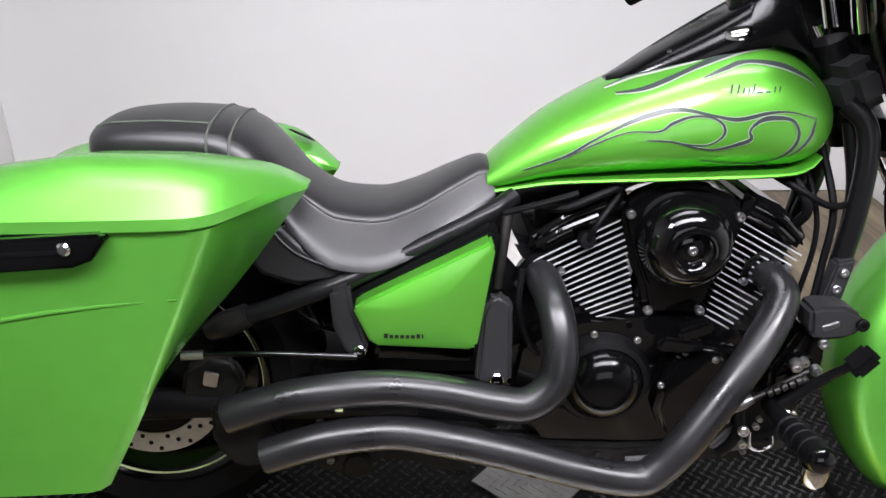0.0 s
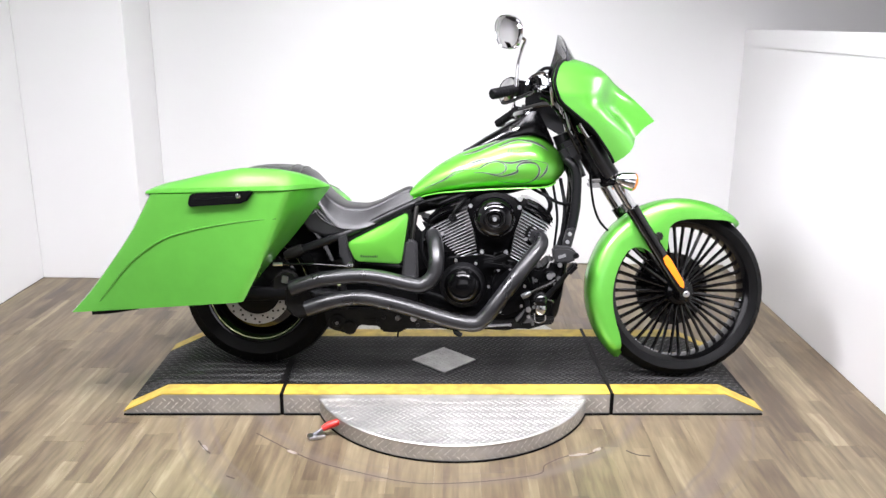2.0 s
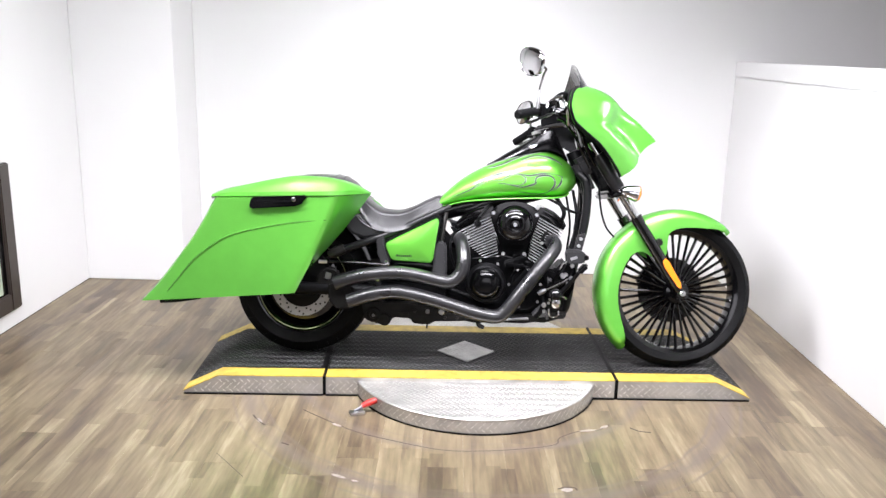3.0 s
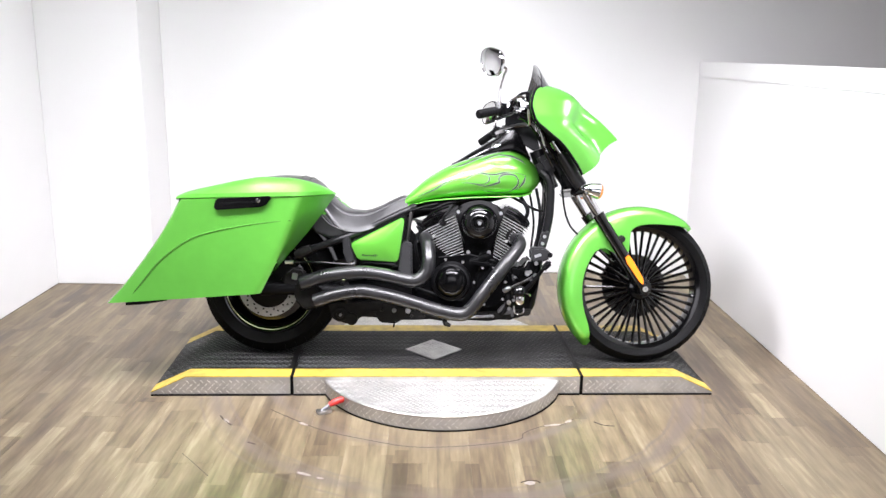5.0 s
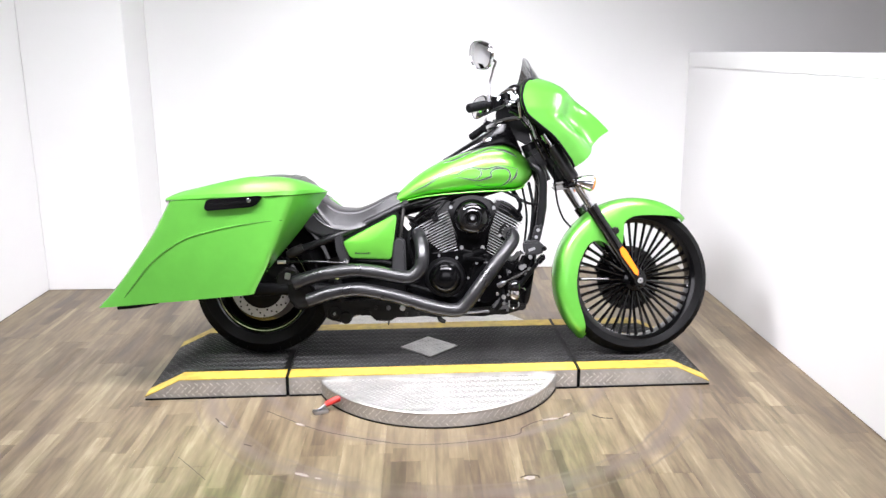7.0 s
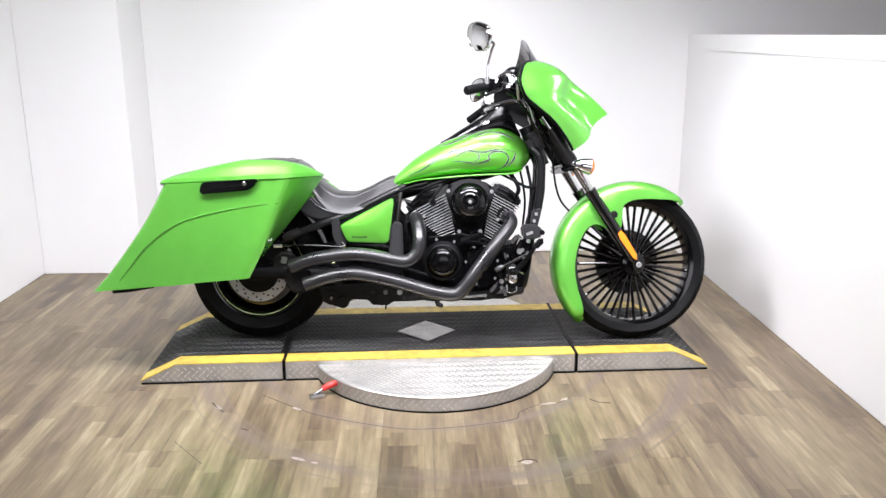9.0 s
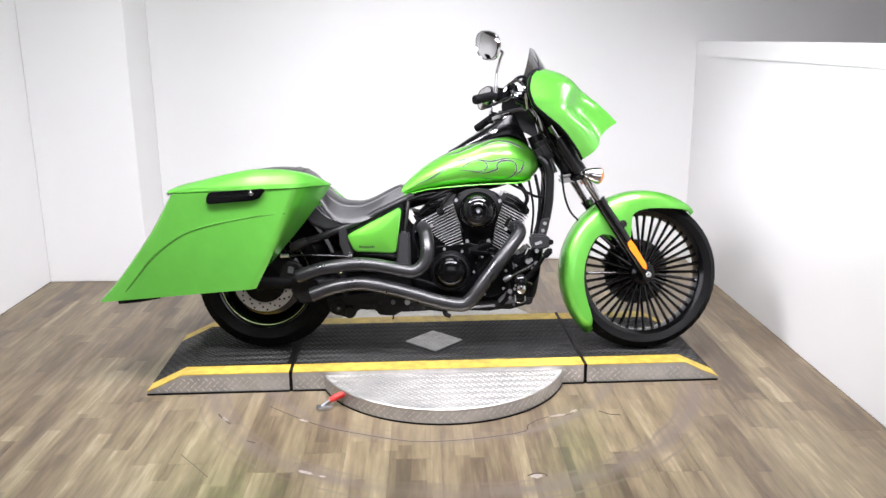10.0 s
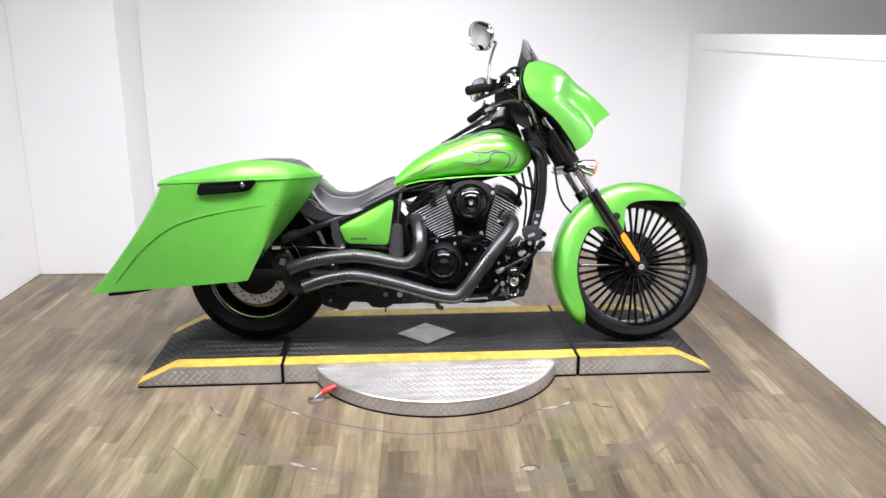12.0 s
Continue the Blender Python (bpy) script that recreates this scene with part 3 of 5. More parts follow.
# front fender, wrapped round the tyre
r_in = curve([(50, 0.338), (56, 0.328), (62, 0.316), (70, 0.300), (80, 0.288), (96, 0.276), (103, 0.262), (108, 0.215), (113, 0.178), (121, 0.168), (128, 0.180), (132, 0.215), (136, 0.252), (146, 0.271), (164, 0.272), (180, 0.274), (197, 0.279), (210, 0.288), (217, 0.300), (224, 0.325), (227, 0.345)])
rings = []
for a in frange(50, 227, 90):
    ri, ro = r_in(a), 0.360 + 0.004 * math.sin(radians(a - 50))
    end = min(1, min(a - 50, 227 - a) / 14 + 0.55)
    w = 0.082 * end
    prof = [(ri, -w), (ri + (ro - ri) * 0.45, -w * 1.0), (ro - 0.03, -w * 0.97), (ro - 0.012, -w * 0.82), (ro - 0.003, -w * 0.5), (ro, 0)]
    prof = prof + [(r, -h) for r, h in prof[-2::-1]]
    inner = [(max(r - 0.004, 0.0), h * 0.955) if 1 < i < len(prof) - 2 else (r, h * 0.955) for i, (r, h) in enumerate(prof)]
    ring = prof + inner[::-1]
    ca, sa = math.cos(radians(a)), math.sin(radians(a))
    rings.append([AXLE + Vector((r * ca, h, r * sa)) for r, h in ring])
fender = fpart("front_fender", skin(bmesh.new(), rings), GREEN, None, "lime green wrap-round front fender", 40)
for s in (-1, 1):
    fpart("fender_bolt", bolt(AXLE + Vector((-0.085, 0.083 * s, 0.155)), 0.007, 0.004, (0, s, 0)), DARK_STEEL, fender)

# fork
DIR = Vector((-math.sin(radians(RAKE)), 0, math.cos(radians(RAKE))))
for s in (-1, 1):
    base = AXLE + Vector((FORK, 0.102 * s, 0.0))
    leg = fpart("fork_leg", tube([base - DIR * 0.028, base + DIR * 0.02, base + DIR * 0.10, base + DIR * 0.36, base + DIR * 0.385], [0.016, 0.022, 0.024, 0.0255, 0.029], 20, 5), BLACK_GLOSS, None, "gloss black fork slider")
    fpart("fork_tube", tube([base + DIR * 0.38, base + DIR * 0.56, base + DIR * 0.76], 0.0195, 20, 2), CHROME, leg, "polished fork tube")
    fpart("axle_clamp", lathe([(0, -0.014), (0.024, -0.014), (0.024, 0.014), (0, 0.014)], base, (0, 1, 0), 24), BLACK_GLOSS, leg)
    if s < 0:
        o = base + Vector((0.004, -0.0235, 0))
        n = Vector((math.cos(radians(RAKE)), 0, math.sin(radians(RAKE))))
        refl = bmesh.new()
        pts = [o + DIR * t + n * u for t, u in ((0.028, -0.002), (0.042, -0.010), (0.145, -0.014), (0.168, -0.008), (0.172, 0.010), (0.150, 0.014), (0.048, 0.010))]
        skin(refl, [[p + Vector((0, -0.001, 0)) for p in pts], [p + Vector((0, -0.008, 0)) for p in pts]])
        fpart("reflector", refl, AMBER, leg, "orange side reflector")
    fpart("fork_bracket", block(base + DIR * 0.245 + Vector((0.028, -0.0, 0.012)), (0.03, 0.03, 0.03), 0.006, (0, -RAKE, 0)), DARK_STEEL, leg)
for t in (0.515, 0.70):
    mid = AXLE + Vector((FORK, 0, 0)) + DIR * t
    fpart("fork_yoke", block(mid + Vector((-0.02, 0, 0)), (0.08, 0.235, 0.04), 0.012, (0, -RAKE, 0)), BLACK_GLOSS, None, "black fork yoke")
fpart("steering_cowl", block((0.362, 0, 0.862), (0.085, 0.19, 0.085), 0.022, (0, -28, 0)), GREY_PLASTIC, None, "charcoal steering head cowl")
for s in (-1, 1):
    base = AXLE + Vector((FORK, 0.102 * s, 0.0))
    fpart("fork_cover", tube([base + DIR * 0.53, base + DIR * 0.6, base + DIR * 0.7], 0.029, 18, 2), BLACK_SATIN, None, "black upper fork cover")

# turn signals
for s in (-1, 1):
    lamp = fpart("turn_signal", lathe([(0, -0.042), (0.014, -0.038), (0.024, -0.022), (0.030, 0.0), (0.034, 0.018), (0.0355, 0.026), (0.033, 0.03), (0, 0.03)], (0.545, 0.155 * s, 0.752), (0.98, 0, -0.17), 28), CHROME, None, "chrome bullet turn signal")
    fpart("lens", lathe([(0, 0.046), (0.014, 0.044), (0.028, 0.038), (0.034, 0.0305), (0, 0.0305)], (0.545, 0.155 * s, 0.752), (0.98, 0, -0.17), 28), AMBER, lamp, "amber lens")
    fpart("stalk", tube([(0.475, 0.10 * s, 0.735), (0.50, 0.125 * s, 0.742), (0.53, 0.15 * s, 0.75)], 0.009, 10, 4), BLACK_GLOSS, lamp)

# fairing: a batwing shell with a nose
hem = curve([(0.80, 0.440), (0.845, 0.500), (0.86, 0.528), (0.90, 0.580), (0.94, 0.624), (0.97, 0.666), (0.988, 0.698), (1.22, 0.698)])
xf = curve([(0.80, 0.85), (0.90, 0.765), (0.985, 0.695), (1.06, 0.617), (1.10, 0.565), (1.15, 0.50), (1.182, 0.445), (1.20, 0.395), (1.212, 0.35)])
xr = curve([(0.80, 0.515), (0.85, 0.49), (0.92, 0.435), (0.97, 0.385), (1.01, 0.325), (1.06, 0.262), (1.12, 0.245), (1.17, 0.26), (1.20, 0.285), (1.212, 0.31)])
hw = curve([(0.80, 0.14), (0.85, 0.178), (0.92, 0.214), (0.98, 0.25), (1.03, 0.285), (1.08, 0.305), (1.13, 0.30), (1.18, 0.255), (1.205, 0.20), (1.212, 0.17)])


def fairing_x(z, a):
    """Depth at height z: a straight nose that sweeps back in a hollow and out again over a rounded shoulder."""
    nose = 1 - 1.65 * a
    q = max(0.0, (a - 0.28) / 0.72)
    lobe = 0.45 * max(0.0, 1 - q ** 2.6) ** 0.55
    g = (nose if nose > lobe + 0.4 else lobe if lobe > nose + 0.4 else math.log(math.exp(8 * nose) + math.exp(8 * lobe)) / 8)
    g = max(0.0, min(1.0, g)) * (1 - max(0.0, (a - 0.86) / 0.14) ** 3)
    if z > 1.0:
        k = min(1, (z - 1.0) / 0.18)
        k = k * k * (3 - 2 * k)
        g = g * (1 - k) + (1 - a ** 2.4) * k
    return xr(z) + (xf(z) - xr(z)) * g


def fairing_row(z, s, inset):
    cut = 0.0
    while z < 0.988 and cut < 0.985 and fairing_x(z, cut) > hem(z):
        cut += 0.004
    return [(fairing_x(z, a) - inset, s * a * (hw(z) - inset), z - 0.03 * a * a) for a in (1 - (1 - cut) * i / 34 for i in range(35))]


zs = frange(0.846, 1.212, 46)
shell, liner = bmesh.new(), bmesh.new()
for s in (-1, 1):
    skin(shell, [fairing_row(z, s, 0) + fairing_row(z, s, 0.006)[::-1] for z in zs])
    skin(liner, [fairing_row(z, s, 0.010) + fairing_row(z, s, 0.014)[::-1] for z in zs if z > 0.93])
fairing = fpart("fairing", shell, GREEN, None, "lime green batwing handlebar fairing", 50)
fpart("inner_liner", liner, BLACK_MATT, fairing, "black inner fairing")
near, far = [[Vector(fairing_row(z, s, 0)[0]) for z in zs] for s in (-1, 1)]
top = [Vector(p) for p in fairing_row(zs[-1], -1, 0)[1:] + fairing_row(zs[-1], 1, 0)[-2:0:-1]]
fpart("edge_trim", tube((near + top + far[::-1])[::2], 0.006, 8, 1), BLACK_MATT, fairing, "black rubber edge trim")
bm = bmesh.new()
rings = []
for v in frange(-1, 1, 25):
    zb = 1.185 - 0.045 * v * v
    xb = 0.30 + 0.085 * (1 - v * v)
    hgt = 0.115 * (1 - abs(v) ** 1.3) + 0.004
    rings.append([(xb, v * 0.235, zb), (xb - hgt * 0.33, v * 0.235, zb + hgt * 0.55), (xb - hgt * 0.62, v * 0.23, zb + hgt), (xb - hgt * 0.62 - 0.004, v * 0.23, zb + hgt), (xb - hgt * 0.33 - 0.004, v * 0.235, zb + hgt * 0.55), (xb - 0.004, v * 0.235, zb)])
fpart("windshield", skin(bm, rings), SMOKED, fairing, "low smoked windshield")
for y in (-0.16, 0, 0.16):
    v = y / 0.235
    fpart("screen_screw", bolt((0.312 + 0.085 * (1 - v * v), y, 1.19 - 0.045 * v * v), 0.007, 0.005, (0.8, 0, 0.6)), BRUSHED, fairing)
fpart("dash_pod", block((0.40, 0, 1.06), (0.06, 0.30, 0.13), 0.03, (0, 20, 0)), BLACK_MATT, fairing, "black dash inside the fairing")

# handlebar, controls and mirrors, set as they stand with the steering turned
GRIPS = {-1: (Vector((0.060, -0.442, 1.056)), Vector((0.140, -0.375, 1.076))), 1: (Vector((0.086, 0.43, 0.968)), Vector((0.148, 0.378, 1.012)))}
bar = part("handlebar", tube([GRIPS[-1][0].lerp(GRIPS[-1][1], 0.1), GRIPS[-1][1], (0.235, -0.27, 1.085), (0.315, -0.14, 1.065), (0.34, -0.06, 1.035), (0.342, 0.0, 1.028), (0.335, 0.06, 1.03), (0.30, 0.14, 1.05), (0.225, 0.27, 1.04), GRIPS[1][1], GRIPS[1][0].lerp(GRIPS[1][1], 0.1)], 0.0125, 14, 8), BLACK_GLOSS, bike, "black pulled-back handlebar with chrome clamps")
for y in (-0.05, 0.05):
    part("riser", tube([(0.365, y, 0.95), (0.34, y * 1.1, 1.035)], 0.018, 14, 1), CHROME, bar)
for s in (-1, 1):
    g0, g1 = GRIPS[s]
    along = (g1 - g0).normalized()
    part("grip", tube([g0, g0.lerp(g1, 0.08), g0.lerp(g1, 0.5), g0.lerp(g1, 0.92), g1], [0.014, 0.0182, 0.0174, 0.0174, 0.0195], 18, 4), BLACK_MATT, bar, "black rubber grip")
    for k in range(6):
        c = g0.lerp(g1, 0.14 + 0.13 * k)
        part("grip_band", lathe([(0.0171, -0.0025), (0.0184, -0.0015), (0.0184, 0.0015), (0.0171, 0.0025)], c, along, 18, closed_profile=True), BLACK_MATT, bar)
    part("switch_box", block(g1 + Vector((0.022, -0.02 * s, 0.004)), (0.052, 0.045, 0.055), 0.01, (0, 10, 40 * s)), BLACK_MATT, bar)
    part("master_cylinder", block(g1 + Vector((0.074, -0.045 * s, 0.024)), (0.066, 0.055, 0.040), 0.008, (0, -12, 35 * s)), BLACK_GLOSS, bar, "black fluid reservoir")
    part("perch", block(g1 + Vector((0.068, -0.045 * s, 0.012)), (0.06, 0.05, 0.03), 0.008, (0, -8, 35 * s)), CHROME, bar, "polished lever perch")
    part("lever", tube([g1 + Vector((0.068, -0.02 * s, 0.004)), g1 + Vector((0.052, 0.03 * s, -0.012)), g1 + Vector((0.008, 0.078 * s, -0.032)), g1 + Vector((-0.03, 0.108 * s, -0.048)), g1 + Vector((-0.045, 0.118 * s, -0.046))], [0.008, 0.007, 0.006, 0.006, 0.008], 10, 5), BLACK_GLOSS, bar, "black hand lever")


def mirror(foot, bends, centre, turn, size, lean, shell):
    """A teardrop mirror on a bent stem."""
    stem = part("mirror", tube([foot] + bends, 0.0052, 10, 4), CHROME, bike, "chrome teardrop mirror on a bent stem")
    part("stem_base", tube([foot - Vector((0, 0, 0.012)), foot + Vector((0, 0, 0.014))], 0.009, 12, 1), CHROME, stem)
    rings = []
    for d, k in ((-0.002, 0.92), (-0.004, 0.97), (0.0, 1.0), (0.012, 0.96), (0.024, 0.75), (0.033, 0.4), (0.036, 0.05)):
        ring = []
        for a in (2 * math.pi * i / 40 for i in range(40)):
            ca, sa = math.cos(a), math.sin(a)
            ring.append(Vector((d, size * 1.3 * k * math.copysign(abs(ca) ** 0.85, ca) * (1 + 0.10 * sa), size * 1.12 * k * math.copysign(abs(sa) ** 0.85, sa) + lean * size * k * ca)))
        rings.append(ring)
    m = Matrix.Translation(centre) @ turn
    part("mirror_shell", moved(skin(bmesh.new(), rings), m), shell, stem, "mirror back, black for the dark its chrome reflects" if shell is BLACK_GLOSS else "chrome mirror back")
    pane = skin(bmesh.new(), [[Vector((-0.003 - 0.012 * (1 - q * q), p.y * q * 0.985, p.z * q * 0.985)) for p in rings[0]] for q in (1.0, 0.85, 0.7, 0.55, 0.4, 0.25, 0.1, 0.01)], True, False)
    part("mirror_glass", moved(pane, m), MIRROR, stem, "mirror glass")


mirror(Vector((0.143, -0.385, 1.098)), [Vector((0.144, -0.388, 1.13)), Vector((0.147, -0.392, 1.167)), Vector((0.160, -0.402, 1.215)), Vector((0.168, -0.408, 1.236)), Vector((0.150, -0.412, 1.244))], Vector((0.108, -0.43, 1.260)), pose(0, 0, 0, 0, 4, 40), 0.05, 0.30, CHROME)
# black shell paints the dark room that a chrome back reflects
mirror(Vector((0.155, 0.36, 1.04)), [Vector((0.160, 0.365, 1.07)), Vector((0.166, 0.38, 1.10)), Vector((0.150, 0.41, 1.116))], Vector((0.127, 0.42, 1.114)), pose(0, 0, 0, 0, -6, 36), 0.046, -0.5, BLACK_GLOSS)

part("cable", tube([(0.176, -0.365, 1.09), (0.186, -0.355, 1.108), (0.206, -0.33, 1.128), (0.236, -0.30, 1.138), (0.256, -0.30, 1.120), (0.266, -0.305, 1.085), (0.275, -0.28, 1.03)], 0.0058, 10, 5), CHROME, bar, "braided chrome hose")

# cables
for pts, r, mat in (
        ([(0.21, -0.26, 1.055), (0.255, -0.215, 1.045), (0.295, -0.175, 1.018), (0.325, -0.145, 0.99), (0.345, -0.125, 0.955), (0.40, -0.11, 0.86)], 0.006, BLACK_GLOSS),
        ([(0.20, -0.26, 1.038), (0.24, -0.215, 1.028), (0.278, -0.175, 1.0), (0.306, -0.145, 0.972), (0.33, -0.125, 0.935), (0.38, -0.11, 0.85)], 0.006, BLACK_GLOSS),
        ([(0.15, -0.30, 1.085), (0.185, -0.27, 1.115), (0.225, -0.24, 1.142), (0.265, -0.21, 1.132), (0.305, -0.17, 1.09), (0.33, -0.14, 1.03)], 0.0065, BLACK_MATT),
        ([(0.43, -0.06, 0.82), (0.437, -0.06, 0.74), (0.452, -0.05, 0.66), (0.48, -0.03, 0.60), (0.52, -0.01, 0.56)], 0.0045, BLACK_MATT)):
    fpart("cable", tube(pts, r, 8, 6), mat, None, "brake hose" if mat is BLACK_MATT else "gloss black sheathed cable")

# fuel tank
t_top = curve([(-0.245, 0.712), (-0.20, 0.756), (-0.143, 0.803), (-0.05, 0.856), (0.06, 0.902), (0.14, 0.928), (0.20, 0.932), (0.25, 0.918), (0.30, 0.886), (0.335, 0.845), (0.348, 0.80)])
t_bot = curve([(-0.245, 0.672), (-0.20, 0.682), (-0.14, 0.697), (0.0, 0.714), (0.15, 0.724), (0.25, 0.728), (0.29, 0.736), (0.32, 0.755), (0.34, 0.778), (0.348, 0.796)])
t_w = curve([(-0.245, 0.072), (-0.20, 0.085), (-0.14, 0.104), (-0.05, 0.13), (0.06, 0.148), (0.16, 0.152), (0.24, 0.142), (0.29, 0.118), (0.325, 0.082), (0.342, 0.045), (0.348, 0.01)])


def tank_ring(x, n=40):
    zt, zb, w = t_top(x), t_bot(x), t_w(x)
    out = []
    for k in range(n):
        a = 2 * math.pi * k / n
        c, s = math.cos(a), math.sin(a)
        zz = zb + (zt - zb) * (0.36 + (0.64 if s > 0 else 0.36) * math.copysign(abs(s) ** 0.85, s))
        out.append((x, w * math.copysign(abs(c) ** (0.9 if s > 0 else 0.55), c), zz))
    return out


def tank_side(x, z, lift=0.0008):
    """The point on the tank's near flank at x and height z."""
    zt, zb, w = t_top(x), t_bot(x), t_w(x)
    q = (z - zb) / (zt - zb) - 0.36
    q = max(-0.355, min(0.635, q))
    s = (q / 0.64) ** (1 / 0.85) if q > 0 else -((-q / 0.36) ** (1 / 0.85))
    c = math.sqrt(max(0.0, 1 - s * s))
    y = w * c ** (0.9 if s > 0 else 0.55)
    return Vector((x, -y - lift, z + lift * max(0, s)))


xs_t = frange(-0.245, 0.30, 34) + frange(0.306, 0.348, 14)
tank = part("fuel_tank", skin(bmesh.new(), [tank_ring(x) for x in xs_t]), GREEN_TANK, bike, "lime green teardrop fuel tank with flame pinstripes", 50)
# bottom seam flange
part("tank_flange", skin(bmesh.new(), [[(x, s * (t_w(x) * 0.97 + o), t_bot(x) + 0.004 + h) for s, o, h in ((-1, 0.0, 0.0), (-1, 0.003, -0.003), (-1, 0.0, -0.006), (1, 0.0, -0.006), (1, 0.003, -0.003), (1, 0.0, 0.0))] for x in frange(-0.235, 0.31, 30)]), GREEN_TANK, tank)


def pinstripe(pts, width, mat, lift):
    """A painted line on the tank's near flank, pointed at both ends."""
    proj = [tank_side(p.x, p.z, lift) for p in spline([tank_side(x, z, lift) for x, z in pts], 6)]
    bm = bmesh.new()
    n = len(proj)
    rings = []
    for i, p in enumerate(proj):
        t = (proj[min(i + 1, n - 1)] - proj[max(i - 1, 0)]).normalized()
        side = t.cross(Vector((0, -1, 0))).normalized()
        w = width * min(1, 0.3 + 2.2 * min(i, n - 1 - i) / n) * (1 + 0.25 * math.sin(i * 0.31))
        a, b = p + side * w, p - side * w
        rings.append([tank_side(a.x, a.z, lift), tank_side(b.x, b.z, lift)])
    skin(bm, rings, False)
    return part("pinstripe", bm, mat, tank, "grey flame pinstripe")


def flame(*pts, width=0.0030):
    """A dark flame line with a silver edge on both sides."""
    pinstripe(pts, width + 0.0010, SILVER_LINE, 0.0008)
    pinstripe(pts, width, GREY_LINE, 0.0013)


# the long upper edge of the lower flames, from the tank's tail to its nose
flame((-0.188, 0.717), (-0.122, 0.747), (-0.08, 0.776), (-0.038, 0.801), (0.004, 0.82), (0.05, 0.831), (0.102, 0.824), (0.14, 0.820), (0.186, 0.83), (0.225, 0.831), (0.275, 0.819))
# the curl of the rear tongue
flame((-0.122, 0.743), (-0.08, 0.769), (-0.03, 0.792), (0.018, 0.797), (0.038, 0.81), (0.065, 0.821), (0.095, 0.822), (0.116, 0.812), (0.119, 0.795), (0.10, 0.780), (0.072, 0.778), (0.031, 0.783), (0.001, 0.782), width=0.0018)
# the curl of the front tongue
flame((0.001, 0.782), (0.04, 0.782), (0.077, 0.774), (0.109, 0.771), (0.145, 0.781), (0.163, 0.790), (0.160, 0.804), (0.175, 0.819), (0.20, 0.823), (0.23, 0.818), (0.244, 0.796), (0.236, 0.770), (0.21, 0.750), (0.17, 0.743), (0.13, 0.746), (0.092, 0.751))
flame((0.275, 0.818), (0.269, 0.793), (0.256, 0.775), (0.236, 0.756), width=0.0034)
# the upper flames below the console
flame((-0.042, 0.844), (0.0, 0.855), (0.043, 0.873), (0.088, 0.893), (0.134, 0.911), (0.173, 0.918), (0.215, 0.920))
flame((-0.054, 0.848), (-0.01, 0.868), (0.032, 0.882), (0.083, 0.898), (0.113, 0.913), (0.14, 0.920), width=0.0010)
flame((0.088, 0.877), (0.119, 0.89), (0.147, 0.9), (0.178, 0.902), (0.219, 0.896), (0.26, 0.878), (0.274, 0.865))


def plain_letter_bars(bars, place, parent, mat):
    """A maker's mark drawn as plain bars, each (width, height, gap after it)."""
    x = 0
    for w, h, gap in bars:
        bm = bmesh.new()
        bm.faces.new([bm.verts.new(place(x + a * w, b * h, 0.0006)) for a, b in ((0, 0), (1, 0), (1, 1), (0, 1))])
        part("mark_bar", bm, mat, parent)
        x += w + gap


TALL, LOW = (0.0036, 0.0135, 0.0069), (0.0085, 0.0026, 0.0050)
plain_letter_bars([TALL, (0.0036, 0.0135, 0.0054), (0.0028, 0.0085, 0.0059), (0.0022, 0.0085, 0.0050), (0.0022, 0.0135, 0.0050), LOW, LOW, (0.0022, 0.0085, 0.0060), (0.0022, 0.0085, 0.0)], lambda x, z, h: tank_side(0.124 + x + 0.25 * z, 0.858 + z + 0.045 * x, 0.0010 + h), tank, DECAL_BLACK)
plain_letter_bars([(0.007, 0.003, 0.0055)] * 6, lambda x, z, h: tank_side(0.138 + x, 0.846 + z + 0.04 * x, 0.0006 + h), tank, GREEN)

# instrument console along the tank's back
c_lo = curve([(-0.045, 0.850), (-0.03, 0.857), (0.051, 0.884), (0.126, 0.915), (0.209, 0.935), (0.26, 0.925), (0.30, 0.89)])
c_hi = curve([(-0.045, 0.864), (-0.036, 0.868), (0.035, 0.912), (0.096, 0.949), (0.176, 0.996), (0.215, 1.017), (0.236, 1.016), (0.262, 0.975), (0.30, 0.90)])
c_w = curve([(-0.045, 0.020), (-0.02, 0.042), (0.05, 0.066), (0.15, 0.082), (0.22, 0.078), (0.30, 0.06)])
rings = []
for x in frange(-0.045, 0.30, 40):
    lo, hi, w = c_lo(x), c_hi(x), c_w(x)
    near = [(-w, lo - 0.008), (-w * 1.03, lo + 0.002), (-w * 0.92, lo + (hi - lo) * 0.55), (-w * 0.74, hi - 0.005), (-w * 0.52, hi - 0.001)]
    rings.append([(x, y, z) for y, z in near] + [(x, 0, hi)] + [(x, -y, z) for y, z in near[::-1]] + [(x, 0, lo - 0.03)])
console = part("console", skin(bmesh.new(), rings), CONSOLE_BLACK, bike, "gloss black instrument console on the tank", 45)
part("speedometer", lathe([(0, 0.012), (0.035, 0.012), (0.042, 0.006), (0.042, -0.02), (0, -0.02)], (0.190, 0, 1.006), (-0.25, 0, 0.97), 32), BLACK_GLOSS, console)
part("meter_bezel", lathe([(0.038, 0.014), (0.044, 0.012), (0.046, 0.0), (0.04, 0.0)], (0.190, 0, 1.006), (-0.25, 0, 0.97), 32, closed_profile=True), CHROME, console, "chrome meter ring")
part("fuel_cap", lathe([(0, 0.010), (0.016, 0.009), (0.023, 0.005), (0.026, 0.0), (0, 0.0)], (0.150, -0.068, 0.948), (-0.25, -0.45, 0.85), 28), CHROME, tank, "chrome fuel cap")
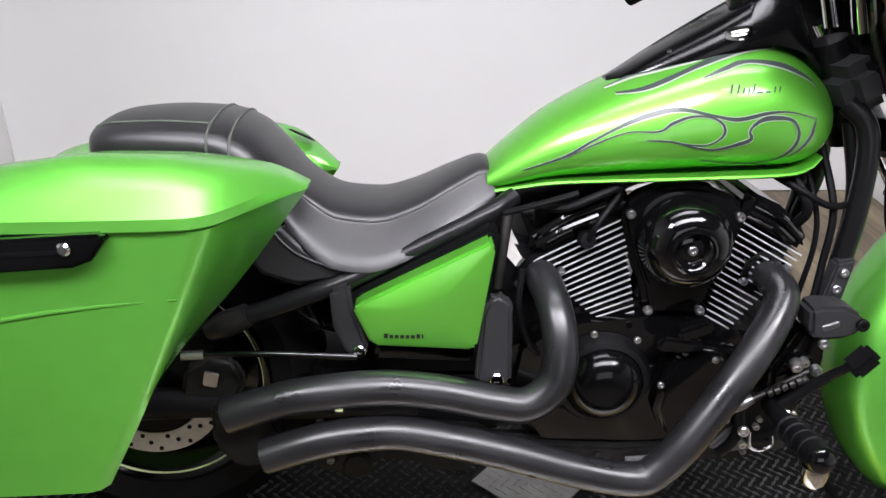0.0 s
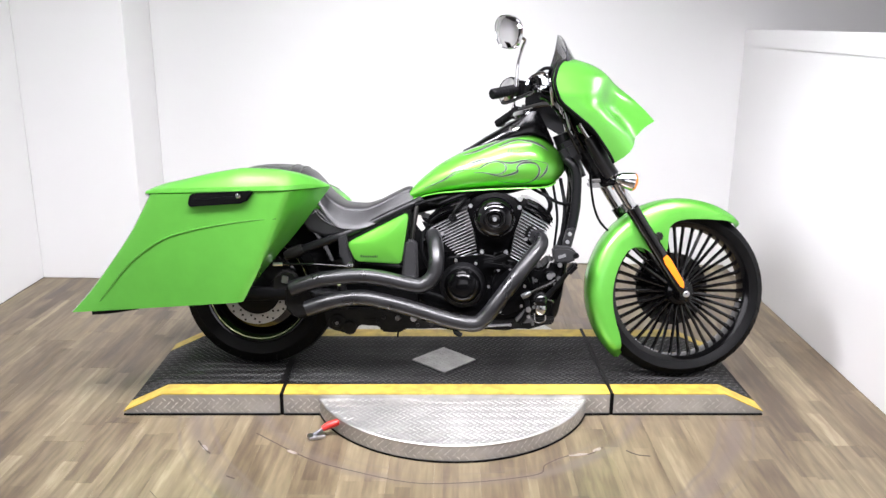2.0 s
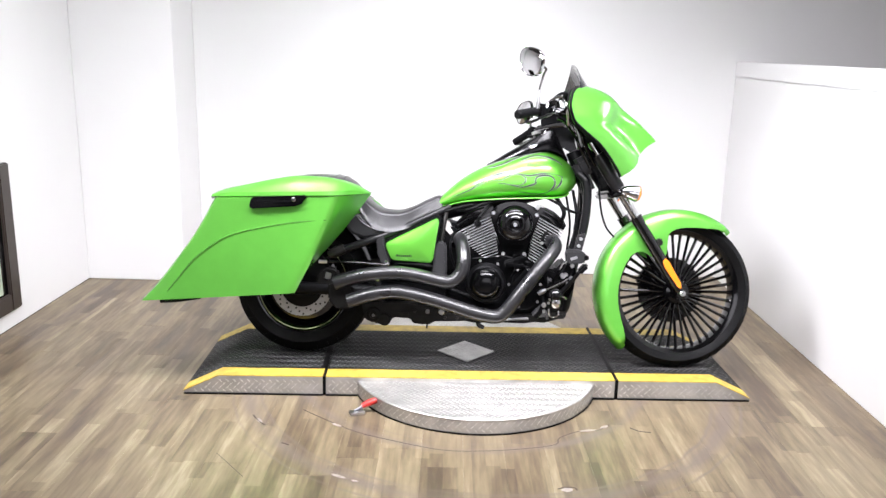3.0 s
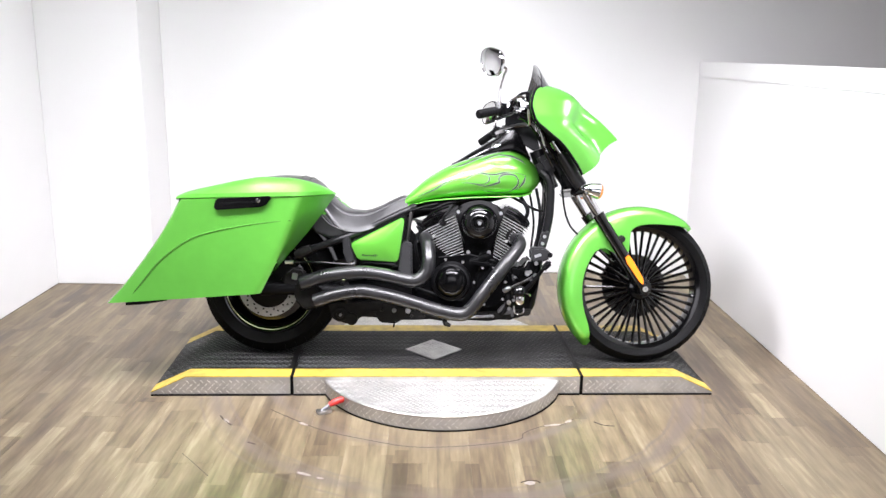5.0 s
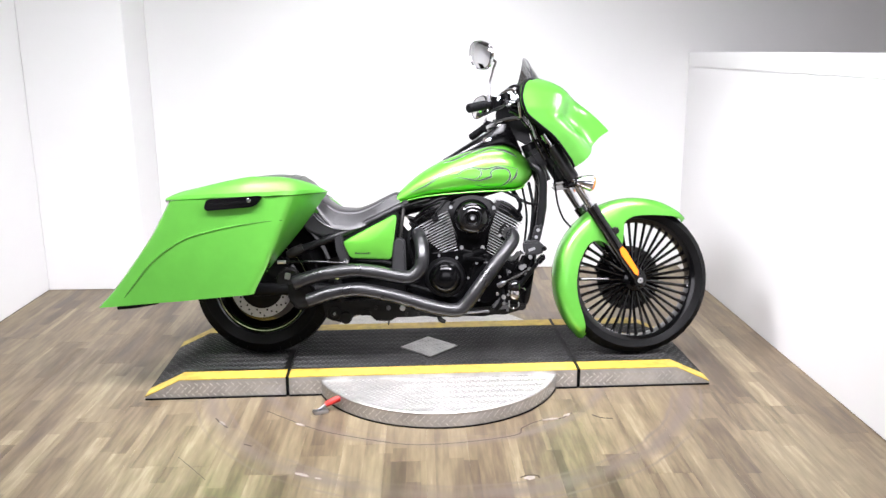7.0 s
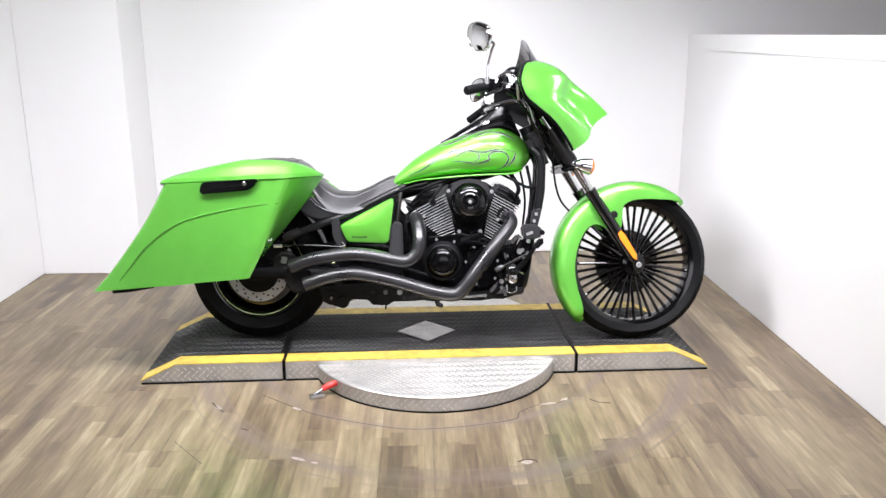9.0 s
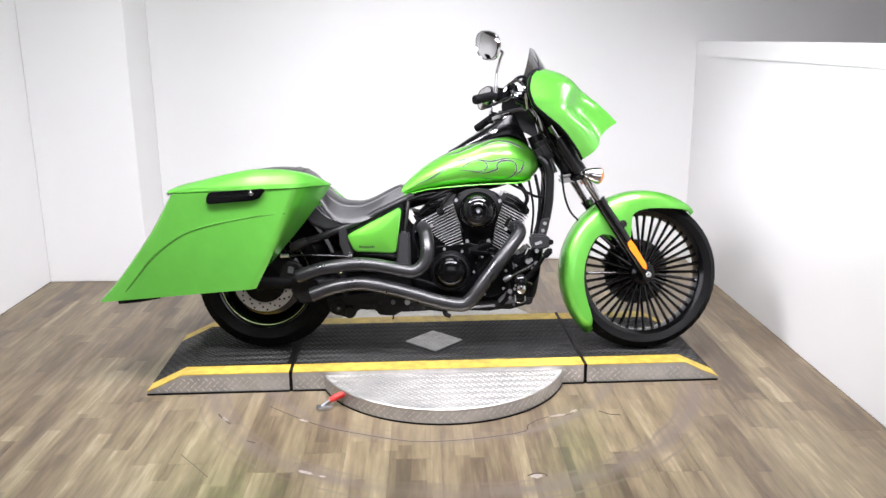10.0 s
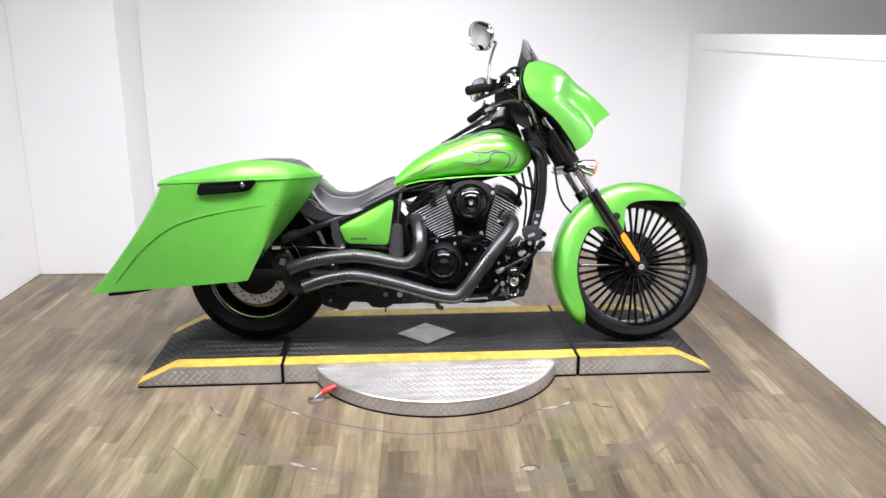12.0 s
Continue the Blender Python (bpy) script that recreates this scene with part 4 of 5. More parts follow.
part("console_button", bolt((0.044, -0.062, 0.912), 0.004, 0.003, (-0.2, -0.7, 0.6)), DARK_STEEL, console)

# seat
s_top = curve([(-0.915, 0.735), (-0.905, 0.771), (-0.86, 0.790), (-0.77, 0.797), (-0.69, 0.793), (-0.64, 0.775), (-0.60, 0.738), (-0.55, 0.684), (-0.49, 0.652), (-0.43, 0.648), (-0.37, 0.665), (-0.30, 0.700), (-0.25, 0.719), (-0.232, 0.713)])
s_bot = curve([(-0.915, 0.728), (-0.86, 0.735), (-0.72, 0.735), (-0.64, 0.70), (-0.585, 0.645), (-0.54, 0.59), (-0.50, 0.566), (-0.45, 0.562), (-0.40, 0.572), (-0.33, 0.605), (-0.26, 0.645), (-0.232, 0.668)])
s_w = curve([(-0.915, 0.05), (-0.90, 0.085), (-0.85, 0.118), (-0.75, 0.132), (-0.66, 0.134), (-0.58, 0.145), (-0.50, 0.168), (-0.44, 0.172), (-0.36, 0.155), (-0.29, 0.122), (-0.245, 0.095), (-0.232, 0.085)])


F_UP = (1.0, 0.992, 0.97, 0.935, 0.89, 0.845, 0.80, 0.775, 0.76, 0.71, 0.61, 0.47, 0.31, 0.15, 0.0)
Y_RIDER = (0.0, 0.17, 0.32, 0.44, 0.53, 0.585, 0.61, 0.612, 0.615, 0.645, 0.705, 0.79, 0.88, 0.96, 0.99)
Y_PILLION = (0.0, 0.18, 0.35, 0.51, 0.63, 0.72, 0.79, 0.825, 0.845, 0.89, 0.94, 0.97, 0.985, 0.985, 0.97)


def seat_half(x):
    """The seat's outline on one side, from the crown down: a narrow rolled top over a flared skirt for the rider, a plain cushion behind."""
    k = max(0.0, min(1.0, (x + 0.68) / 0.15))
    k = k * k * (3 - 2 * k)
    zt, zb, w = s_top(x), s_bot(x), s_w(x)
    return [(w * (a * (1 - k) + b * k), zb + (zt - zb) * f) for a, b, f in zip(Y_PILLION, Y_RIDER, F_UP)]


def seat_ring(x):
    half = seat_half(x)
    return [(x, -y, z) for y, z in half] + [(x, 0, s_bot(x) - 0.001)] + [(x, y, z) for y, z in half[:0:-1]]


def seat_at(x, f, lift=0.0):
    """A point on the seat's near flank: f from 0 at the bottom edge to 1 at the crown."""
    half = seat_half(x)
    k = max(i for i in range(len(F_UP) - 1) if F_UP[i] >= f)
    u = (F_UP[k] - f) / (F_UP[k] - F_UP[k + 1])
    (ya, za), (yb, zb) = half[k], half[k + 1]
    return Vector((x, -(ya + (yb - ya) * u) - lift, za + (zb - za) * u + lift * f))


seat = part("seat", skin(bmesh.new(), [seat_ring(x) for x in frange(-0.915, -0.232, 72)]), LEATHER, bike, "black vinyl stepped two-up seat with piping", 60)
part("seam", tube([seat_at(x, 0.77, 0.0004) for x in frange(-0.62, -0.245, 14)], 0.0014, 8, 4), LEATHER, seat, "raised seat seam")
part("seam", tube([seat_at(x, 0.88, 0.0006) for x in frange(-0.895, -0.70, 9)], 0.0022, 8, 4), STITCH, seat, "grey stitched seam")
for x0 in (-0.70, -0.665):
    arch = [Vector(p) for p in seat_ring(x0) if p[2] > s_bot(x0) + 0.006]
    arch.sort(key=lambda p: p.y)
    part("seam", tube([p + Vector((0, 0.0, 0.0008)) for p in arch], 0.0022, 8, 1), STITCH, seat, "grey-green cross stitching")


# saddlebags
def saddlebag(s):
    """Stretched hard saddlebag with a domed lid; s is -1 for the near side, 1 for the far side."""
    top = lambda x: 0.700 + (x + 1.128) * 0.040
    bot = lambda x: 0.266 + (x + 1.44) * 0.094
    x_r = curve([(0, -1.445), (0.17, -1.372), (0.42, -1.285), (0.68, -1.205), (1, -1.128)])
    x_fo = curve([(0, -0.812), (0.3, -0.752), (0.6, -0.700), (1, -0.636)])
    x_fi = curve([(0, -0.842), (0.3, -0.742), (0.6, -0.640), (1, -0.525)])
    yo, yi = 0.430, 0.215
    rings = []
    for i in range(25):
        f = i / 24
        xr_, xo, xi = x_r(f), x_fo(f), x_fi(f)
        out_r = yo - 0.03 * (1 - f)
        plan = [(xr_ + 0.004, yi + 0.02), (xr_, yi + 0.05), (xr_, out_r - 0.025), (xr_ + 0.012, out_r - 0.005), (xr_ + 0.04, out_r)]
        plan += [(xr_ + (xo - xr_) * q, out_r + (yo - out_r) * q) for q in (0.2, 0.35, 0.5, 0.65, 0.8, 0.92)]
        plan += [(xo - 0.012, yo - 0.001), (xo + 0.002, yo - 0.006), (xo + 0.012, yo - 0.018), (xo + (xi - xo) * 0.35, yo - 0.075), (xo + (xi - xo) * 0.8, yi + 0.05), (xi, yi + 0.012), (xi - 0.015, yi)]
        plan += [(xo - 0.1, yi), (xr_ + 0.1, yi)]
        rings.append([(x, s * y, bot(x) + (top(x) - bot(x)) * f) for x, y in plan])
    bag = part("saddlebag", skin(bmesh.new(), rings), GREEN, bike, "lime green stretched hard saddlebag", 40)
    # lid
    l_top = curve([(-1.135, 0.720), (-1.11, 0.731), (-1.02, 0.753), (-0.89, 0.782), (-0.80, 0.795), (-0.71, 0.794), (-0.64, 0.785), (-0.59, 0.769), (-0.555, 0.751), (-0.525, 0.731)])
    l_out = curve([(-1.135, 0.425), (-0.70, 0.438), (-0.655, 0.436), (-0.625, 0.420), (-0.59, 0.365), (-0.555, 0.305), (-0.525, 0.26)])
    rings = []
    for x in frange(-1.135, -0.525, 44):
        zb, zt, o = top(x) + 0.002, l_top(x), l_out(x)
        i_ = 0.205
        lip = zb + min(0.02, (zt - zb) * 0.5)
        sh = o - (o - i_) * 0.13
        prof = [(o - 0.004, zb), (o, zb + 0.003), (o - 0.001, lip - 0.002), (o - 0.004, lip), (sh, lip + (zt - lip) * 0.45), (o - (o - i_) * 0.24, lip + (zt - lip) * 0.82), (o - (o - i_) * 0.33, lip + (zt - lip) * 0.97), (o - (o - i_) * 0.42, zt), (i_ + 0.03, zt - (zt - lip) * 0.32), (i_ + 0.005, zt - (zt - lip) * 0.5), (i_, lip), (i_, zb)]
        rings.append([(x, s * y, z) for y, z in prof])
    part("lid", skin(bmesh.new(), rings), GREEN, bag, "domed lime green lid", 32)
    # crease that sweeps across the flank, its shade painted as a dark tube
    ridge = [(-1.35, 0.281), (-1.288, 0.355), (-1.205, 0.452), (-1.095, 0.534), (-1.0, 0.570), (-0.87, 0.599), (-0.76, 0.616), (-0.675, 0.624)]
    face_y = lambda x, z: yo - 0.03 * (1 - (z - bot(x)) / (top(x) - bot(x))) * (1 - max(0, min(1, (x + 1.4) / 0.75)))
    part("ridge", tube([(x, s * (face_y(x, z) - 0.0026), z) for x, z in ridge], [0.002, 0.0042, 0.0048, 0.0048, 0.0048, 0.0046, 0.0038, 0.0015], 10, 7), GREEN_SHADE, bag, "moulded crease across the bag, its shade painted dark")
    # latch
    lat = slab([(-0.975, 0.688), (-0.968, 0.706), (-0.755, 0.722), (-0.748, 0.716), (-0.770, 0.686), (-0.795, 0.676), (-0.972, 0.661), (-0.978, 0.667)], s * 0.424, s * 0.452, "y", 0.006)
    latch = part("latch", lat, BLACK_GLOSS, bag, "gloss black latch handle")
    part("latch_recess", slab([(-0.955, 0.684), (-0.80, 0.695), (-0.80, 0.702), (-0.955, 0.692)], s * 0.450, s * 0.4535, "y", 0.001), BLACK_MATT, latch)
    part("lock", lathe([(0, 0.006), (0.006, 0.006), (0.009, 0.003), (0.009, 0), (0, 0)], (-0.800, s * 0.4525, 0.703), (0, s, 0), 18), CHROME, latch, "chrome key lock")
    part("hinge", block((-1.135, s * 0.40, 0.702), (0.014, 0.03, 0.016), 0.003), CHROME, bag, "chrome hinge tip")
    part("lower_trim", tube([(-1.36, s * 0.395, 0.266), (-1.30, s * 0.38, 0.270), (-1.20, s * 0.37, 0.281)], [0.007, 0.008, 0.003], 8, 4), BLACK_MATT, bag, "black lower trim")
    return bag


saddlebag(-1)
far_bag = saddlebag(1)
far_bag.location.z = -0.09
part("lid_grommet", moved(lathe([(0, 0.003), (0.016, 0.003), (0.02, 0), (0, 0)], (0, 0, 0), (0, 0, 1), 24), Matrix.Translation((-0.605, 0.27, 0.782)) @ pose(0, 0, 0, -8, 24, 0) @ Matrix.Diagonal((1.6, 0.8, 1, 1))), BLACK_MATT, far_bag, "black oval grommet")

# side covers
for s in (-1, 1):
    cover = slab([(-0.466, 0.512), (-0.452, 0.524), (-0.372, 0.566), (-0.245, 0.632), (-0.238, 0.618), (-0.262, 0.446), (-0.270, 0.440), (-0.425, 0.446), (-0.440, 0.456)], s * 0.15, s * 0.205, "y", 0.014, segs=4)
    # the outer face swells gently towards its middle
    face = max(cover.faces, key=lambda f: f.normal.y * s * f.calc_area())
    mid, ring = face.calc_center_median_weighted(), list(face.verts)
    edge = [v.co.copy() for v in ring]
    cover.faces.remove(face)
    for k in (0.92, 0.82, 0.68, 0.5, 0.28):
        inner = [cover.verts.new(mid + (c - mid) * k + Vector((0, s * 0.010 * (1 - k * k), 0))) for c in edge]
        for a in range(len(ring)):
            b = (a + 1) % len(ring)
            cover.faces.new((ring[a], ring[b], inner[b], inner[a]))
        ring = inner
    cover.faces.new(ring)
    skin_of = BVHTree.FromBMesh(cover)
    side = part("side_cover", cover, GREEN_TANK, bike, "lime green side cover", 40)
    part("cover_rim", slab([(-0.478, 0.518), (-0.450, 0.535), (-0.240, 0.645), (-0.228, 0.630), (-0.254, 0.432), (-0.430, 0.432), (-0.450, 0.445)], s * 0.12, s * 0.168, "y", 0.006), BLACK_MATT, side)
    if s < 0:
        plain_letter_bars([(0.0065, 0.009, 0.0025)] + [(0.006, 0.0068, 0.0028)] * 5 + [(0.006, 0.009, 0.0025), (0.0028, 0.009, 0.0)], lambda x, z, h: skin_of.ray_cast(Vector((-0.415 + x, -0.4, 0.463 + z)), Vector((0, 1, 0)))[0] - Vector((0, h, 0)), side, DECAL_BLACK)

# frame
def bent(name, pts, r, mat=FRAME_BLACK, label="", both=True, seg=14, smooth=6):
    for s in ((-1, 1) if both else (-1,)):
        part(name, tube([(x, abs(y) * s if both else y, z) for x, y, z in pts], r, seg, smooth), mat, bike, label)


bent("frame_tube", [(0.375, 0.05, 0.80), (0.392, 0.075, 0.68), (0.372, 0.10, 0.56), (0.348, 0.11, 0.46), (0.325, 0.115, 0.30), (0.305, 0.105, 0.235), (0.24, 0.10, 0.214), (0.0, 0.10, 0.206), (-0.35, 0.11, 0.212), (-0.47, 0.13, 0.23), (-0.50, 0.14, 0.34)], 0.0165, label="black frame cradle tube")
bent("frame_tube", [(-0.20, 0.09, 0.672), (-0.26, 0.125, 0.643), (-0.42, 0.145, 0.566), (-0.52, 0.165, 0.528), (-0.66, 0.172, 0.476)], 0.0165, label="black rear frame tube")
bent("frame_lug", [(-0.64, 0.172, 0.486), (-0.68, 0.172, 0.468), (-0.71, 0.172, 0.455)], [0.020, 0.023, 0.016], DARK_STEEL)
part("frame_backbone", tube([(0.37, 0, 0.84), (0.2, 0, 0.75), (-0.05, 0, 0.69), (-0.3, 0, 0.62), (-0.5, 0, 0.52)], 0.035, 16, 6), FRAME_BLACK, bike)
part("steering_head", tube([(0.40, 0, 0.76), (0.33, 0, 0.93)], 0.035, 20, 1), FRAME_BLACK, bike)
bent("seat_post", [(-0.212, 0.125, 0.655), (-0.220, 0.14, 0.60), (-0.228, 0.15, 0.53)], 0.009, DARK_STEEL, "dark steel frame post")
# swing arm and damper
bent("swing_arm", [(-0.36, 0.12, 0.29), (-0.55, 0.14, 0.30), (-0.72, 0.15, 0.305), (-0.86, 0.15, 0.303)], [0.026, 0.028, 0.026, 0.030], BLACK_MATT, label="black swing arm")
bent("chassis_rod", [(-0.46, 0.20, 0.424), (-0.60, 0.205, 0.431), (-0.74, 0.21, 0.430)], 0.0055, BLACK_GLOSS)
for side in (-1, 1):
    part("caliper_hanger", slab([(-0.775, 0.30), (-0.76, 0.375), (-0.72, 0.405), (-0.675, 0.395), (-0.655, 0.35), (-0.68, 0.30)], side * 0.135, side * 0.165, "y", 0.010, segs=3), GRIME, bike, "black caliper hanger")
part("bracket_tab", block((-0.712, -0.170, 0.364), (0.024, 0.008, 0.028), 0.002, (0, 12, 0)), BRUSHED, bike, "bright bracket tab")
part("rod_end", tube([(-0.745, -0.212, 0.4298), (-0.71, -0.2085, 0.4303)], 0.0075, 10, 1), BRUSHED, bike, "bright threaded rod end")
part("damper", tube([(-0.34, 0.0, 0.36), (-0.62, 0.0, 0.44)], 0.035, 16, 1), DARK_STEEL, bike)

# rear fender under the seat
rings = []
for a in frange(20, 165, 40):
    ro, ri = 0.365, 0.30 + 0.02 * math.cos(radians(a - 90))
    w = 0.118
    prof = [(ri, -w), (ro - 0.035, -w), (ro - 0.012, -w * 0.85), (ro, -w * 0.4), (ro, w * 0.4), (ro - 0.012, w * 0.85), (ro - 0.035, w), (ri, w), (ri, w - 0.004), (ro - 0.04, w - 0.004), (ro - 0.006, 0), (ro - 0.04, -w + 0.004), (ri, -w + 0.004)]
    ca, sa = math.cos(radians(a)), math.sin(radians(a))
    rings.append([REAR + Vector((r * ca, h, r * sa + 0.015)) for r, h in prof])
part("rear_fender", skin(bmesh.new(), rings), BLACK_GLOSS, bike, "gloss black rear fender", 40)
for s in (-1, 1):
    part("fender_strut", slab([(-0.585, 0.64), (-0.545, 0.60), (-0.50, 0.572), (-0.45, 0.566), (-0.47, 0.545), (-0.56, 0.53), (-0.62, 0.55), (-0.66, 0.60)], s * 0.125, s * 0.158, "y", 0.010, segs=3), GREY_PLASTIC, bike, "charcoal fender strut below the seat")
    # pale tube that draws the highlight on the strut's upper rim
    part("strut_highlight", tube([(-0.60, s * 0.157, 0.632), (-0.575, s * 0.160, 0.604), (-0.545, s * 0.161, 0.584), (-0.50, s * 0.161, 0.567), (-0.465, s * 0.160, 0.562)], 0.0018, 8, 5), STEEL, bike, "thin steel line drawing the strut's rim highlight")
    part("seat_bracket", slab([(-0.505, 0.535), (-0.472, 0.548), (-0.468, 0.51), (-0.440, 0.43), (-0.450, 0.418), (-0.478, 0.420), (-0.500, 0.47)], s * 0.165, s * 0.190, "y", 0.006), GREY_PLASTIC, bike, "charcoal frame bracket")
    part("bracket_bolt", bolt((-0.456, s * 0.19, 0.431), 0.011, 0.008, (0, s, 0)), CHROME, bike)
    part("foot_bracket", slab([(-0.262, 0.372), (-0.255, 0.50), (-0.247, 0.525), (-0.232, 0.535), (-0.215, 0.530), (-0.205, 0.515), (-0.200, 0.372)], s * 0.165, s * 0.198, "y", 0.008, segs=3), GREY_PLASTIC, bike, "charcoal frame cover")
    part("bracket_bolt", bolt((-0.226, s * 0.198, 0.384), 0.012, 0.008, (0, s, 0)), CHROME, bike)
    part("battery_box", slab([(-0.435, 0.40), (-0.43, 0.436), (-0.265, 0.434), (-0.262, 0.396)], s * 0.10, s * 0.165, "y", 0.008), BLACK_GLOSS, bike)
# black infills added to darken see-through gaps in the frame
part("gap_infill", slab([(-0.44, 0.33), (-0.43, 0.50), (-0.25, 0.62), (-0.17, 0.60), (-0.06, 0.50), (-0.06, 0.33)], -0.10, 0.10, "y", 0.015), BLACK_MATT, bike)
part("lower_infill", block((-0.37, 0, 0.285), (0.36, 0.2, 0.145), 0.02), BLACK_MATT, bike)

# ---- engine ----
case = slab([(-0.215, 0.30), (-0.195, 0.42), (-0.11, 0.475), (0.04, 0.495), (0.17, 0.465), (0.25, 0.40), (0.265, 0.30), (0.22, 0.225), (0.10, 0.20), (-0.14, 0.205)], -0.135, 0.135, "y", 0.022, segs=4)
part("crankcase", case, BLACK_GLOSS, bike, "gloss black crankcase")
cc = part("clutch_cover", lathe([(0.0000, -0.062), (0.0220, -0.061), (0.0400, -0.057), (0.0550, -0.048), (0.0650, -0.034), (0.0705, -0.016), (0.0720, 0.0), (0.0000, 0.0)], (-0.034, -0.135, 0.354), (0, 1, 0), 64), CONSOLE_BLACK, bike, "polished black domed clutch cover")
# matt ring added to hide the floor's reflection in the dome's flank
part("rim_mask_ring", lathe([(0.069, -0.028), (0.078, -0.024), (0.086, -0.010), (0.088, 0.0), (0.069, 0.0)], (-0.034, -0.135, 0.354), (0, 1, 0), 48, closed_profile=True), BLACK_MATT, cc, "dull black ring hiding the dome's bright rim")
for k in range(8):
    a = 0.55 + 2.1 * k / 7
    part("cover_bolt", bolt((-0.034 + 0.078 * math.cos(a), -0.134, 0.354 + 0.078 * math.sin(a)), 0.0065, 0.014), BLACK_GLOSS, cc)
part("side_case", slab([(0.06, 0.30), (0.075, 0.40), (0.11, 0.435), (0.20, 0.425), (0.235, 0.36), (0.22, 0.27), (0.14, 0.235), (0.08, 0.25)], -0.165, -0.13, "y", 0.012, segs=3), BLACK_GLOSS, bike, "black engine side case")
part("lifter_boss", slab([(0.04, 0.438), (0.055, 0.456), (0.12, 0.448), (0.135, 0.43), (0.10, 0.424), (0.055, 0.428)], -0.185, -0.15, "y", 0.006), BLACK_GLOSS, bike, "polished black lifter boss")
part("lifter_boss", block((0.11, -0.168, 0.464), (0.06, 0.03, 0.026), 0.006, (0, -22, 0)), BLACK_GLOSS, bike)
for x, z in ((0.015, 0.442), (-0.06, 0.452), (0.10, 0.42), (0.065, 0.355), (0.155, 0.405), (0.20, 0.36), (0.19, 0.285), (0.11, 0.26)):
    part("case_bolt", bolt((x, -0.163, z), 0.006, 0.006), BRUSHED, bike)


def cylinder(lo_l, lo_r, hi_l, hi_r, name):
    """A finned barrel; its fins run between two lines that open upwards."""
    n = 16
    L0, R0, L1, R1 = (Vector((p[0], 0, p[1])) for p in (lo_l, lo_r, hi_l, hi_r))
    a, b = (L0 + R0) / 2, (L1 + R1) / 2
    part_c = part(name, tube([a - (b - a) * 0.2, a, b, b + (b - a) * 0.1], 0.058, 28, 1), BLACK_MATT, bike, "black finned cylinder with bright fin edges")
    for i in range(n):
        f = i / (n - 1)
        p, q = L0.lerp(L1, f), R0.lerp(R1, f)
        c, d = (p + q) / 2, q - p
        ang = -math.degrees(math.atan2(d.z, d.x))
        fin = part("fin", block(c, (d.length, 0.222, 0.0030), 0.001, (0, ang, 0)), BLACK_MATT, part_c)
        part("fin_edge", block(c + Vector((0, -0.1125, 0)), (d.length, 0.003, 0.0028), 0.0007, (0, ang, 0)), FIN_EDGE, fin, "machined bright fin edge")
    return part_c


cylinder((-0.030, 0.444), (0.022, 0.460), (-0.172, 0.560), (-0.016, 0.642), "rear_cylinder")
cylinder((0.145, 0.466), (0.192, 0.440), (0.176, 0.645), (0.298, 0.580), "front_cylinder")
for prof in ([(-0.178, 0.572), (-0.168, 0.612), (-0.13, 0.648), (-0.07, 0.680), (-0.02, 0.690), (0.0, 0.676), (-0.010, 0.652), (-0.075, 0.617), (-0.158, 0.575)], [(0.170, 0.655), (0.178, 0.682), (0.20, 0.690), (0.25, 0.668), (0.292, 0.632), (0.308, 0.602), (0.300, 0.586), (0.235, 0.620)]):
    part("cylinder_head", slab(prof, -0.112, 0.112, "y", 0.012, segs=4), BLACK_GLOSS, bike, "gloss black cylinder head cover")
for pts in ([(-0.155, -0.112, 0.615), (-0.11, -0.118, 0.648), (-0.05, -0.114, 0.672)], [(-0.16, -0.112, 0.594), (-0.12, -0.118, 0.622), (-0.06, -0.116, 0.648)], [(0.205, -0.112, 0.672), (0.25, -0.117, 0.648), (0.288, -0.112, 0.612)], [(0.195, -0.112, 0.655), (0.24, -0.118, 0.634), (0.275, -0.115, 0.606)]):
    part("head_rib", tube(pts, 0.008, 10, 5), BLACK_GLOSS, bike)
plug = part("spark_plug_cap", lathe([(0, 0.034), (0.011, 0.032), (0.015, 0.026), (0.016, 0.0), (0, 0.0)], (-0.076, -0.108, 0.605), (-0.1, -0.96, 0.2), 24), BLACK_MATT, bike, "black rubber spark plug cap")
part("plug_lead", tube([(-0.077, -0.138, 0.612), (-0.068, -0.145, 0.640), (-0.040, -0.125, 0.672), (-0.01, -0.09, 0.700)], 0.0055, 8, 5), BLACK_MATT, plug)
part("pushrod_tower", slab([(0.015, 0.49), (0.03, 0.56), (0.03, 0.62), (0.125, 0.62), (0.128, 0.56), (0.135, 0.48), (0.10, 0.462), (0.04, 0.462)], -0.118, -0.05, "y", 0.012), BLACK_GLOSS, bike)

# air cleaner: a back plate, a tapering body and a deep round cover
AC = (0.082, 0.613)
ac = part("air_cleaner", slab([(-0.022, 0.640), (-0.018, 0.668), (0.004, 0.688), (0.039, 0.702), (0.082, 0.708), (0.125, 0.702), (0.160, 0.688), (0.182, 0.668), (0.186, 0.640), (0.165, 0.575), (0.142, 0.522), (0.132, 0.482), (0.122, 0.472), (0.042, 0.472), (0.032, 0.482), (0.022, 0.522), (-0.001, 0.575)], -0.130, -0.08, "y", 0.010, segs=4), BLACK_GLOSS, bike, "gloss black teardrop air cleaner")
part("cover_taper", slab([(0.008, 0.615), (0.156, 0.615), (0.148, 0.570), (0.130, 0.532), (0.112, 0.512), (0.052, 0.512), (0.034, 0.532), (0.016, 0.570)], -0.165, -0.125, "y", 0.016, segs=4), BLACK_GLOSS, ac, "tapering lower cover")
